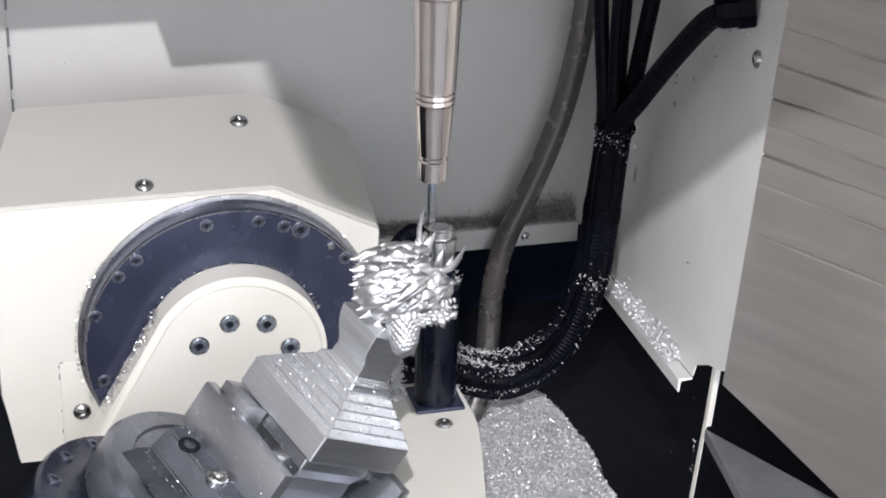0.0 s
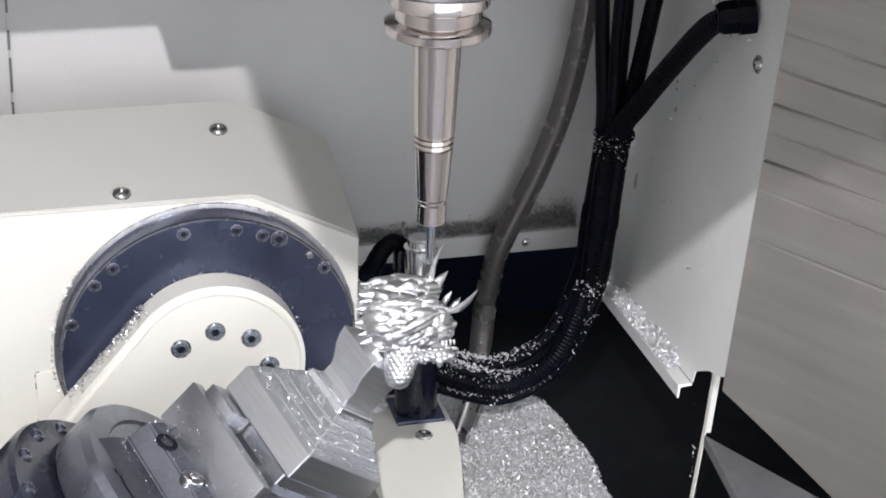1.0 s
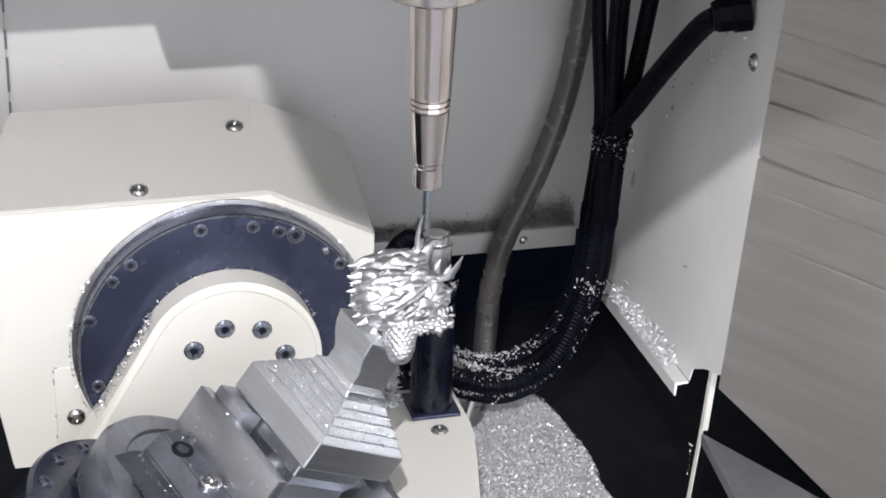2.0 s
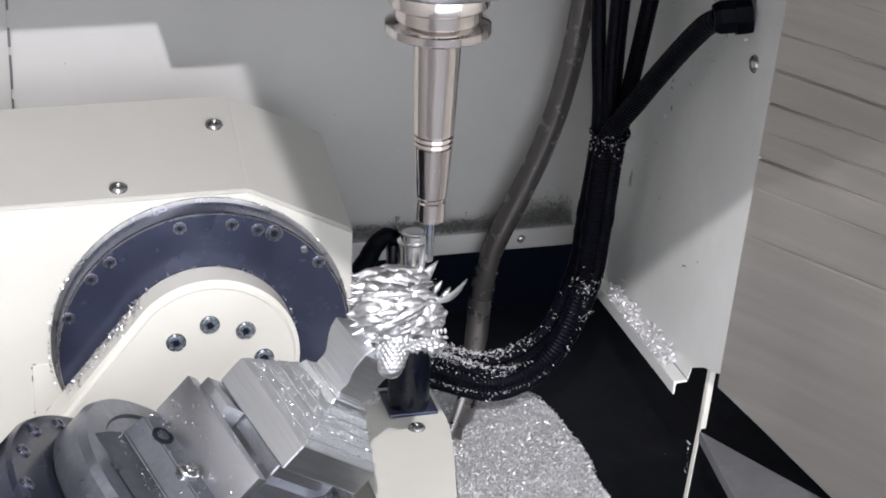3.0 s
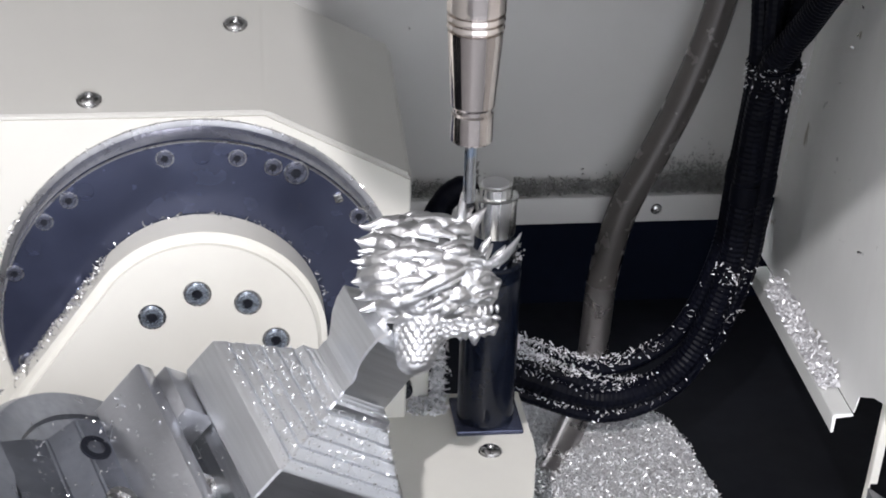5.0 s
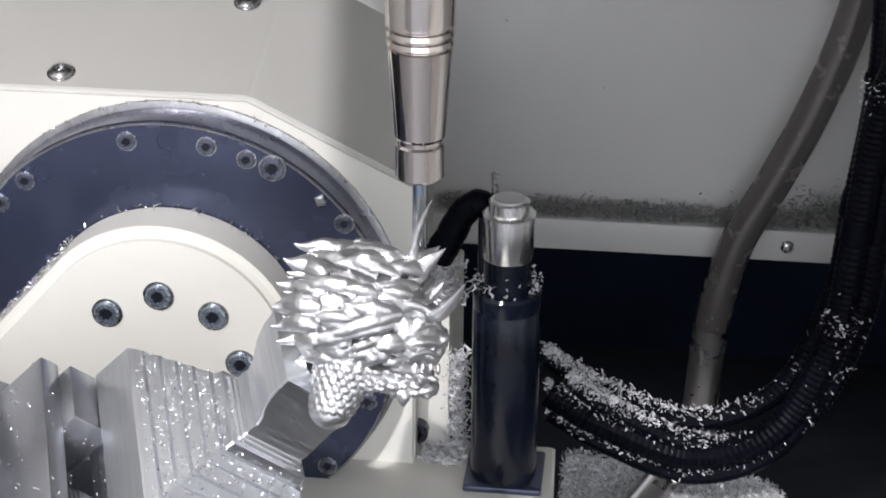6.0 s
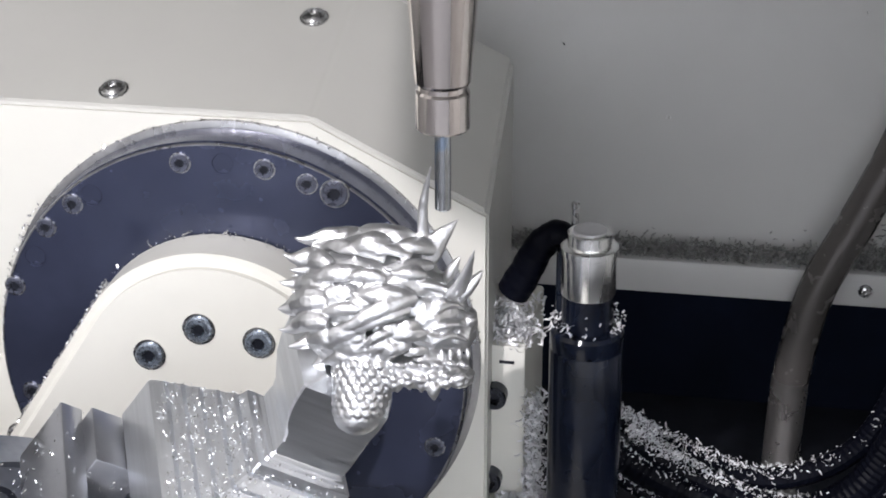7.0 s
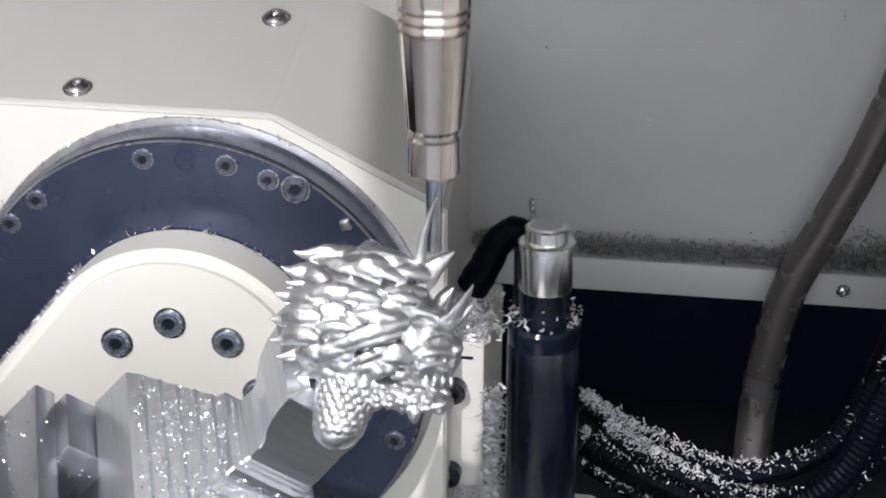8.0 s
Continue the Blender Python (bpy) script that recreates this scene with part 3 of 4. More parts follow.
def tilting_arm():
    ob = thing("tilting_arm", "cream painted cradle arm with a round end", "cradle arm")
    # outline in the arm's own plane: round end, two straight flanks along the cradle
    ax = Vector((-0.5417, -0.8406))
    nrm = Vector((-0.8406, 0.5417))
    R = 0.0448
    a0 = math.atan2(nrm.y, nrm.x)
    pts = [(R * math.cos(a0 - math.pi * k / 40), R * math.sin(a0 - math.pi * k / 40)) for k in range(41)]
    end = [Vector(pts[-1]) + ax * 0.125, Vector(pts[0]) + ax * 0.125 - nrm * 0.007]
    pts += [tuple(end[0]), tuple(end[1])]
    m = Matrix.Translation((0, 0.0905, 0)) @ TO_Y
    bm = bmesh.new()
    top = add_prism(bm, pts, 0.0, 0.0180, m)
    bmesh.ops.bevel(bm, geom=list(top.edges), offset=0.0036, segments=3, affect="EDGES")
    part("arm_plate", bm, M_CREAM, ob)
    # the cradle floor turns towards the door under the chuck
    q = Matrix.Rotation(radians(90 - 57.2), 4, "Y")
    bm = bmesh.new()
    add_box(bm, (-0.045, -0.075, -0.165), (0.045, 0.072, -0.128), 0.004, q)
    part("cradle_floor", bm, M_CREAM, ob)
    places = []
    for _ in range(90):
        an = random.uniform(0.35, 2.9)
        places.append(((0.0458 * math.cos(an), 0.0905 - abs(random.gauss(0, 0.002)), 0.0458 * math.sin(an)), (math.cos(an), -0.5, math.sin(an))))
    for _ in range(650):
        s = random.uniform(0.0, 1.0) ** 1.4 * 0.06
        v = Vector((R * math.cos(a0), R * math.sin(a0))) + ax * s - nrm * (0.007 * s / 0.125)
        places.append(((v.x, 0.0905 - abs(random.gauss(0, 0.005)), v.y), (-0.84, -0.4, 0.54)))
    chips("swarf", places, 0.0014, M_CHIP, "bright chips along the arm's edge", ob)
    RIDERS_ARM.append((ob, UNIT))
    proto = None
    for dx, dz in ((-0.0046, 0.0217), (0.0137, 0.0197), (-0.0197, 0.0110), (0.0254, 0.0053)):
        if proto is None:
            proto = hex_socket_bolt("arm_bolt", 0.0041, 0.0016, M_ARMSCREW, "recessed black socket bolt in the cream arm", "bolt", group="bolts of the arm", seat_ring=0.0050)
            o = proto
        else:
            o = copy_thing(proto, UNIT)
        RIDERS_ARM.append((o, Matrix.Translation((dx, 0.0725, dz)) @ TO_Y))


# local frame of chuck and workpiece: z along the chuck's axis
CX, CY, CZ = Vector((0.7301, 0.4955, -0.4705)), Vector((-0.4165, 0.8686, 0.2684)), Vector((0.5417, 0.0, 0.8406))
CHUCK = Matrix((( CX.x, CY.x, CZ.x, -0.0437 + 0.0757), (CX.y, CY.y, CZ.y, 0.0004), (CX.z, CY.z, CZ.z, -0.1075 + 0.1222), (0, 0, 0, 1))) @ Matrix.Rotation(radians(-4.0), 4, "Z")


def chuck():
    ob = thing("machine_vise", "grey steel five-axis vise dusted with aluminium chips", "vise")
    off = Matrix.Translation((-0.0100, -0.0050, 0))
    part("base_disc", lathe([(0, -0.0850), (0.0750, -0.0850), (0.0770, -0.0830), (0.0770, -0.0670), (0.0745, -0.0630), (0.0640, -0.0625), (0.0630, -0.0640), (0.0560, -0.0640), (0.0550, -0.0622), (0, -0.0622)], off, 96), M_VISE_DK, ob, "round grey steel base disc")
    # pedestal with sloping flanks, milled from one piece
    bm = bmesh.new()
    outline = [(-0.072, -0.0630), (-0.064, -0.0590), (-0.0565, -0.0570), (-0.0530, -0.0460), (-0.0445, -0.0430), (0.0445, -0.0430), (0.053, -0.0460), (0.0565, -0.0570), (0.064, -0.0590), (0.072, -0.0630)]
    add_prism(bm, outline, -0.030, 0.030, Matrix(((1, 0, 0, 0), (0, 0, -1, 0), (0, 1, 0, 0), (0, 0, 0, 1))))
    bmesh.ops.bevel(bm, geom=bm.edges[:], offset=0.0008, segments=2, affect="EDGES")
    part("pedestal", bm, M_VISE_DK, ob, "dark oiled pedestal with sloping flanks")
    for sx in (-1, 1):
        bm = bmesh.new()
        lo, hi = sorted((sx * 0.0378, sx * 0.0445))
        add_box(bm, (lo, -0.034, -0.0435), (hi, 0.034, -0.0205), 0.0008)
        jaw = part("jaw", bm, M_VISE, ob)
        bm = bmesh.new()
        lo, hi = sorted((sx * 0.0240, sx * 0.0380))
        add_box(bm, (lo, 0.010, -0.0425), (hi, 0.0300, -0.0157), 0.0005)
        part("jaw_step", bm, M_VISE, jaw)
        part("jaw_hole", lathe([(0.0030, -0.0006), (0.0052, -0.0006), (0.0052, 0.0004), (0.0030, 0.0004)], Matrix.Translation((sx * 0.0505, 0.016, -0.0448)) @ Matrix.Rotation(sx * 0.33, 4, "Y"), 24), M_SOCKET, ob)
        part("clamp_screw", lathe([(0, -0.002), (0.0052, -0.002), (0.0052, 0.0020), (0.0046, 0.0027), (0.0022, 0.0028), (0.0020, 0.0012), (0, 0.0012)], Matrix.Translation((sx * 0.0500, -0.008, -0.0450)) @ Matrix.Rotation(sx * 0.33, 4, "Y"), 24), M_BOLT, ob, "bright steel clamp screw")
    line = [Vector((x, -0.004, -0.034)) for x in np.linspace(-0.040, 0.040, 201)]
    bm = bmesh.new()
    add_tube(bm, line, lambda t: 0.0046 + 0.0005 * math.sin(t * 330), 14)
    part("lead_screw", bm, M_BOLT, ob, "threaded steel lead screw")
    places = []
    for _ in range(420):
        an, rr = random.uniform(0, 6.283), 0.074 * math.sqrt(random.random())
        if abs(rr * math.sin(an)) > 0.032:
            places.append(((rr * math.cos(an), rr * math.sin(an) - 0.005, -0.0622), (0, 0, 1)))
    for _ in range(300):
        x = random.uniform(0.0445, 0.068)
        z = np.interp(x, (0.0445, 0.053, 0.0565, 0.064, 0.068), (-0.043, -0.046, -0.057, -0.059, -0.066))
        places.append(((-x, random.uniform(-0.03, 0.03), z), (-0.4, 0, 0.9)))
    for _ in range(90):
        places.append(((random.uniform(-0.044, -0.024), random.uniform(-0.034, 0.034), -0.0203), (0, 0, 1)))
    for _ in range(160):
        places.append(((random.uniform(-0.032, 0.032), random.uniform(-0.030, 0.012), -0.0428), (0, 0, 1)))
    for _ in range(110):
        places.append(((-0.0446, random.uniform(-0.034, 0.034), random.uniform(-0.043, -0.021)), (-1, 0, 0.2)))
    chips("swarf", places, 0.0008, M_CHIP, "fine bright chips on the vise", ob)
    RIDERS_CHUCK.append((ob, CHUCK))
    off = Matrix.Translation((-0.0225, -0.0170, 0))
    tb = thing("rotary_table", "dark steel rotary table plate ringed with socket screws", "rotary table")
    part("plate", lathe([(0, -0.115), (0.0950, -0.115), (0.0950, -0.0885), (0.0935, -0.0858), (0, -0.0853)], off, 96), M_TABLE, tb)
    part("hub", lathe([(0, -0.0853), (0.060, -0.0853), (0.060, -0.0840), (0, -0.0840)], n=64), M_VISE_DK, tb)
    RIDERS_CHUCK.append((tb, CHUCK))
    proto = None
    for k in range(20):
        an = 2 * math.pi * k / 20
        if proto is None:
            proto = hex_socket_bolt("table_screw", 0.0034, 0.0024, M_RINGSCREW, "small dark socket screw on the rotary table plate", "screw", group="screws of the rotary table")
            o = proto
        else:
            o = copy_thing(proto, UNIT)
        RIDERS_CHUCK.append((o, CHUCK @ off @ Matrix.Translation((0.0875 * math.cos(an), 0.0875 * math.sin(an), -0.0868))))


def workpiece():
    ob = thing("workpiece", "bright milled aluminium block carved into a horned beast's head", "workpiece")
    # stepped pyramid: square layers that shrink towards the neck, with milled steps between
    layers = [(-0.0425, 0.0200), (-0.0300, 0.0200), (-0.0240, 0.0225), (-0.0154, 0.0225), (-0.0151, 0.0290), (-0.0143, 0.0297), (-0.0006, 0.0297), (0.0, 0.0293)]
    z, h = 0.0, 0.0293
    steps = []
    for k in range(5):
        steps += [(0.0026, 0.0020), (0.0001, 0.0014), (0.0005, -0.0005), (0.0001, 0.0001)]
    steps += [(0.0028, 0.0006), (0.0004, 0.0016)]
    for k in range(6):
        steps += [(0.0008, 0.0004), (0.0002, 0.0006)]
    for dz, dh in steps:
        z += dz
        h = max(0.0104, h - dh)
        layers.append((z, h))
    square = ((-1, -1), (1, -1), (1, 1), (-1, 1))
    bm = bmesh.new()
    rings = [[bm.verts.new((sx * h, sy * h, z)) for sx, sy in square] for z, h in layers]
    for z, x0, x1, y0, y1 in ((0.0285, 0.0112, 0.0104, 0.0104, 0.0108), (0.0315, 0.0128, 0.0102, 0.0104, 0.0118), (0.0350, 0.0146, 0.0098, 0.0104, 0.0134), (0.0390, 0.0156, 0.0096, 0.0106, 0.0150), (0.0440, 0.0162, 0.0092, 0.0108, 0.0160), (0.0480, 0.0120, 0.0080, 0.0090, 0.0110)):
        rings.append([bm.verts.new((x0 * sx if sx < 0 else x1 * sx, y0 * sy if sy < 0 else y1 * sy, z)) for sx, sy in square])
    for a, b in zip(rings, rings[1:]):
        for k in range(4):
            bm.faces.new((a[k], a[(k + 1) % 4], b[(k + 1) % 4], b[k]))
    bm.faces.new(rings[0][::-1])
    bm.faces.new(rings[-1])
    ridges = [bm.edges.get((a[k], b[k])) for a, b in zip(rings, rings[1:]) for k in range(4)]
    bmesh.ops.bevel(bm, geom=ridges, offset=0.0005, segments=1, affect="EDGES")
    part("block", bm, M_STOCK, ob, "milled block with stepped flanks", False)
    head = part("carved_head", carved_head(), M_ALU_CUT, ob, "freshly milled head with mane, horns and scales")
    fuse = head.modifiers.new("fuse", "REMESH")
    fuse.mode, fuse.voxel_size, fuse.use_smooth_shade = "VOXEL", 0.00030, True
    lumps = bpy.data.textures.new("cut_marks", "CLOUDS")
    lumps.noise_scale, lumps.noise_depth = 0.0030, 1
    wavy = head.modifiers.new("wavy", "DISPLACE")
    wavy.texture, wavy.strength, wavy.mid_level, wavy.texture_coords = lumps, 0.0004, 0.5, "LOCAL"
    relax = head.modifiers.new("relax", "SMOOTH")
    relax.factor, relax.iterations = 0.5, 3
    places = []
    for _ in range(1500):
        k = random.choice((0, 1))
        zz = random.uniform(0.001, 0.020)
        hh = 0.0302 - zz * 0.92
        s = random.uniform(-1, 1) * hh
        places.append(((-hh, s, zz) if k == 0 else (s, -hh, zz), (-0.6, 0, 0.8) if k == 0 else (0, -0.6, 0.8)))
    chips("swarf", places, 0.0008, M_CHIP, "fine slivers on the milled steps", ob)
    RIDERS_CHUCK.append((ob, CHUCK))


def carved_head():
    """A maned, horned head in profile, in millimetres until the end. Its own axes: fwd (to the snout), up, side (to the door)."""
    rnd = random.Random(23)
    bm = bmesh.new()
    fwd, up, side = Vector((0.791, -0.194, 0.581)), Vector((-0.361, 0.618, 0.698)), Vector((-0.494, -0.762, 0.419))
    c = Vector((-0.0042, 0.0006, 0.0665))
    k = 0.001
    frame_ = Matrix(((fwd.x * k, up.x * k, side.x * k, c.x), (fwd.y * k, up.y * k, side.y * k, c.y), (fwd.z * k, up.z * k, side.z * k, c.z), (0, 0, 0, 1)))

    def blob(center, r, turn=0.0, rough=0.0):
        vs = bmesh.ops.create_icosphere(bm, subdivisions=4, radius=1.0)["verts"]
        for v in vs:
            d = v.co.normalized()
            g = 1 + rough * (noise.noise(d * 2.6 + Vector(center) * 0.3) + 0.5 * noise.noise(d * 6.0 + Vector(center) * 0.5))
            v.co = Vector((d.x * r[0] * g, d.y * r[1] * g, d.z * r[2] * g))
        bmesh.ops.transform(bm, matrix=Matrix.Translation(center) @ Matrix.Rotation(turn, 4, "Z"), verts=vs)

    def depth(a, b):
        """How far the rounded flank stands out at (a, b)."""
        return 13.0 * math.sqrt(max(0.03, 1 - ((a + 1.5) / 21.5) ** 2 - ((b - 1.0) / 20.0) ** 2))

    def strand(line, width, normal, flat=0.6, n=10, root=0.55):
        """A tapering lock with a keel along a line, broadest at a third of its way."""
        rings = []
        normal = Vector(normal)
        for i, q in enumerate(line):
            t = i / (len(line) - 1)
            way = (line[min(i + 1, len(line) - 1)] - line[max(i - 1, 0)]).normalized()
            nr = (normal - way * normal.dot(way)).normalized()
            across = way.cross(nr)
            w = width * (root + (1 - root) * math.sin(t / 0.35 * math.pi / 2) if t < 0.35 else (1 - ((t - 0.35) / 0.65) ** 1.7)) + 0.16
            ring = []
            for m in range(n):
                ca, sa = math.cos(6.2832 * m / n), math.sin(6.2832 * m / n)
                keel = 1.0 + 0.55 * max(0.0, abs(sa) - 0.75)
                ring.append(bm.verts.new(q + across * (w * ca) + nr * (w * flat * sa * keel)))
            rings.append(ring)
        for p, q in zip(rings, rings[1:]):
            for m in range(n):
                bm.faces.new((p[m], p[(m + 1) % n], q[(m + 1) % n], q[m]))
        bm.faces.new(rings[0][::-1])
        bm.faces.new(rings[-1])

    def flank_lock(a, b, s, heading, length, width, lift=0.0, wave=1.0, steps=13):
        """A wavy lock that lies on the flank of side s and runs back along its heading (degrees)."""
        line = []
        a0, b0 = a, b
        for i in range(steps):
            t = i / (steps - 1)
            d = depth(a, b)
            line.append(Vector((a, b, s * (d + lift + 0.9 * math.sin(math.pi * min(1, t * 1.15))))))
            h = radians(heading + wave * (-16 + 52 * min(t, 0.62) - 95 * max(0.0, t - 0.62)))
            a += math.cos(h) * length / (steps - 1)
            b += math.sin(h) * length / (steps - 1)
        strand(line, width, ((a0 + 1.5) / 60, (b0 - 1) / 45, s + rnd.uniform(-0.25, 0.25)), rnd.uniform(0.32, 0.6))

    # skull, face, jaws and throat
    blob((-3.5, 3.0, 0), (17.5, 15.5, 11.5), 0.1, 0.05)
    blob((-11, -5, 0), (9, 9, 9), 0.0, 0.08)
    blob((9, -1, 0), (10.5, 11, 10.5), 0.2, 0.10)
    blob((17, -4.5, 0), (4.8, 6.2, 7.5), -0.2, 0.14)
    blob((8, -13.5, 0), (11.5, 6.0, 9.5), -0.05, 0.10)
    blob((17.5, -16.5, 0), (3.6, 3.0, 6.5), 0.1, 0.12)
    t0, t1 = Vector((-4.5, -11, 3.0)), Vector((-7.5, -26, 3.0))
    for t in np.linspace(0, 1, 10):
        blob(t0.lerp(t1, float(t)), (8.4 - 2.6 * t, 4.6, 7.6 - 1.8 * t))
    for i in range(7):
        q = t0.lerp(t1, 0.14 + 0.13 * i)
        rx, rz = 8.6 - 2.6 * i / 6, 7.8 - 1.8 * i / 6
        for j in range(10):
            an = radians(-20) + radians(220) * (j + 0.5 * (i % 2)) / 10
            m = Matrix.Translation(q + Vector((rx * math.cos(an), 0, rz * math.sin(an)))) @ Matrix.Rotation(-an, 4, "Y") @ Matrix.Diagonal((0.62, 1.30, 1.22, 1))
            vs = bmesh.ops.create_icosphere(bm, subdivisions=2, radius=1.0)["verts"]
            bmesh.ops.transform(bm, matrix=m, verts=vs)
    # mane: shingled rows of long waving locks on both flanks, from the nape forward to the brow
    for s in (-1, 1):
        for a0, lo, hi, gap, ln, wd in ((-13, -8, 13, 4.4, 12.0, 2.9), (-6, -6, 18, 4.2, 14.0, 2.7), (1, -3, 19, 3.9, 15.0, 2.4), (7, 1, 18, 3.5, 14.0, 2.0), (10, 5, 16, 3.0, 10.0, 1.6)):
            b0 = lo + rnd.uniform(0, 1.5)
            while b0 < hi:
                aa = a0 + rnd.uniform(-1.6, 1.6)
                if ((aa + 1.5) / 21.5) ** 2 + ((b0 - 1) / 20) ** 2 < 0.97:
                    flank_lock(aa, b0, s, 184 - 0.5 * b0 + rnd.uniform(-13, 13), ln * rnd.uniform(0.65, 1.3), wd * rnd.uniform(0.6, 1.45), rnd.uniform(-1.5, 1.0), rnd.uniform(0.5, 1.6))
                b0 += gap * rnd.uniform(0.8, 1.2)
        # one long lock sweeps from the brow down across the cheek
        flank_lock(7.0, 3.5, s, 203, 23, 2.0, 1.3, 0.45, 17)
        flank_lock(5.5, 0.2, s, 200, 17, 1.6, 0.9, 0.5, 15)
        # cheek and beard wavelets
        for _ in range(22):
            aa, bb = rnd.uniform(-9, 11), rnd.uniform(-11, -2.5)
            flank_lock(aa, bb, s, rnd.uniform(178, 214), rnd.uniform(5, 10), rnd.uniform(0.9, 1.8), rnd.uniform(-0.7, 0.4), 0.8, 10)
        # upper lip folds and the row of drops along the lower jaw
        for m in range(6):
            aa = 1.5 + 3.1 * m
            bb = -16.2 + 0.35 * math.sin(m * 1.9)
            z = s * (8.8 - 0.16 * m)
            drop = rnd.uniform(2.2, 5.2)
            blob((aa, bb + 0.5 * rnd.uniform(-1, 1), z), (1.9 * rnd.uniform(0.7, 1.2), 1.3, 1.6), rnd.uniform(-0.6, 0.8))
            blob((aa + 1.3, bb + 3.0, z + s * 0.6), (1.5, 0.9, 1.2), -0.3)
            strand([Vector((aa + 0.5 * t, bb - 0.6 - drop * t, z * (1 - 0.12 * t))) for t in np.linspace(0, 1, 8)], rnd.uniform(1.1, 2.2), (0, 0, s), 0.8)
        # brow, eye, nostril and wrinkles of the snout
        strand([Vector((6.5 + 11.5 * t, 6.4 - 3.6 * t * t, s * (11.2 - 3.2 * t))) for t in np.linspace(0, 1, 11)], 1.7, (0, 0, s), 0.8)
        blob((12.6, 1.8, 9.3 * s), (1.9, 1.5, 1.5))
        blob((19.6, -2.6, 4.8 * s), (2.2, 1.8, 2.0), 0.4)
        for b0, rise, w in ((-1.2, 2.6, 0.8), (-4.6, 1.2, 1.3), (-8.2, 2.0, 0.9)):
            strand([Vector((10.5 + 9.0 * t, b0 + rise * math.sin(t * 2.9), s * (9.8 - 3.6 * t * t))) for t in np.linspace(0, 1, 10)], w, (0, 0, s), 0.8)
        blob((15.2, -3.6, 7.2 * s), (2.6, 1.5, 1.8), 0.5, 0.2)
        blob((10.2, -6.4, 9.0 * s), (2.8, 1.8, 1.8), -0.4, 0.2)
        for m in range(4):
            strand([Vector((13.0 + 2.1 * m, -9.2, s * (7.6 - 0.5 * m))) + Vector((0.3 * t, -3.1 * t, 0)) for t in np.linspace(0, 1, 6)], 0.7, (0, 0, s), 0.9)
        # ear, side horn and brow spikes
        strand([Vector((9.5 + 7.7 * t - 1.4 * math.sin(t * 3.1), 11.0 + 11.0 * t, s * (5.5 + 1.0 * t))) for t in np.linspace(0, 1, 10)], 2.7, (0.2, 0, s), 0.5)
        strand([Vector((17.5 + 5.7 * t, 2.5 + 7.2 * t, s * (5.0 + 1.5 * t))) for t in np.linspace(0, 1, 8)], 1.4, (0, 0, s), 0.8)
        strand([Vector((14.0 + 3.5 * t, 7.0 + 6.0 * t, s * (6.5 + 2.5 * t))) for t in np.linspace(0, 1, 8)], 1.3, (0, 0, s), 0.8)
    # crest along the top of the mane and tips behind the nape
    for a0, b0, h, ln, wd in ((8, 16, 176, 13, 2.2), (2, 18.5, 184, 14, 2.4), (-5, 18.0, 186, 15, 2.4), (-9, 14.5, 184, 14, 2.4), (-11, 10, 182, 13.5, 2.4), (-12, 5, 184, 12.5, 2.3), (-12, -1, 188, 12, 2.2), (-13, -6, 196, 12.5, 2.3), (-11, -10, 206, 9, 2.0)):
        line, a, b = [], a0, b0
        for i in range(13):
            t = i / 12
            line.append(Vector((a, b, 3.5 * math.sin(a0 * 1.7) * (1 - 0.4 * t))))
            g = radians(h - 12 + 40 * min(t, 0.6) - 80 * max(0, t - 0.6))
            a += math.cos(g) * ln / 12
            b += math.sin(g) * ln / 12
        strand(line, wd, (0, 0, 1), 0.7)
    # tall thin horn beside the cutter
    strand([Vector((9.5 - 1.8 * math.sin(t * 2.9) + 1.6 * t, 11.0 + 23.8 * t, 5.0 + 11.0 * t * t)) for t in np.linspace(0, 1, 14)], 1.45, (1, 0, 0.2), 0.8)
    # side horn, bent up at its tip
    strand([Vector((15.0 + 5.7 * t, 4.0 + 10.8 * t * t, 8.0 + 21.0 * t)) for t in np.linspace(0, 1, 12)], 1.7, (0.3, 0.9, 0.1), 0.85)
    bmesh.ops.transform(bm, matrix=frame_, verts=bm.verts[:])
    return bm


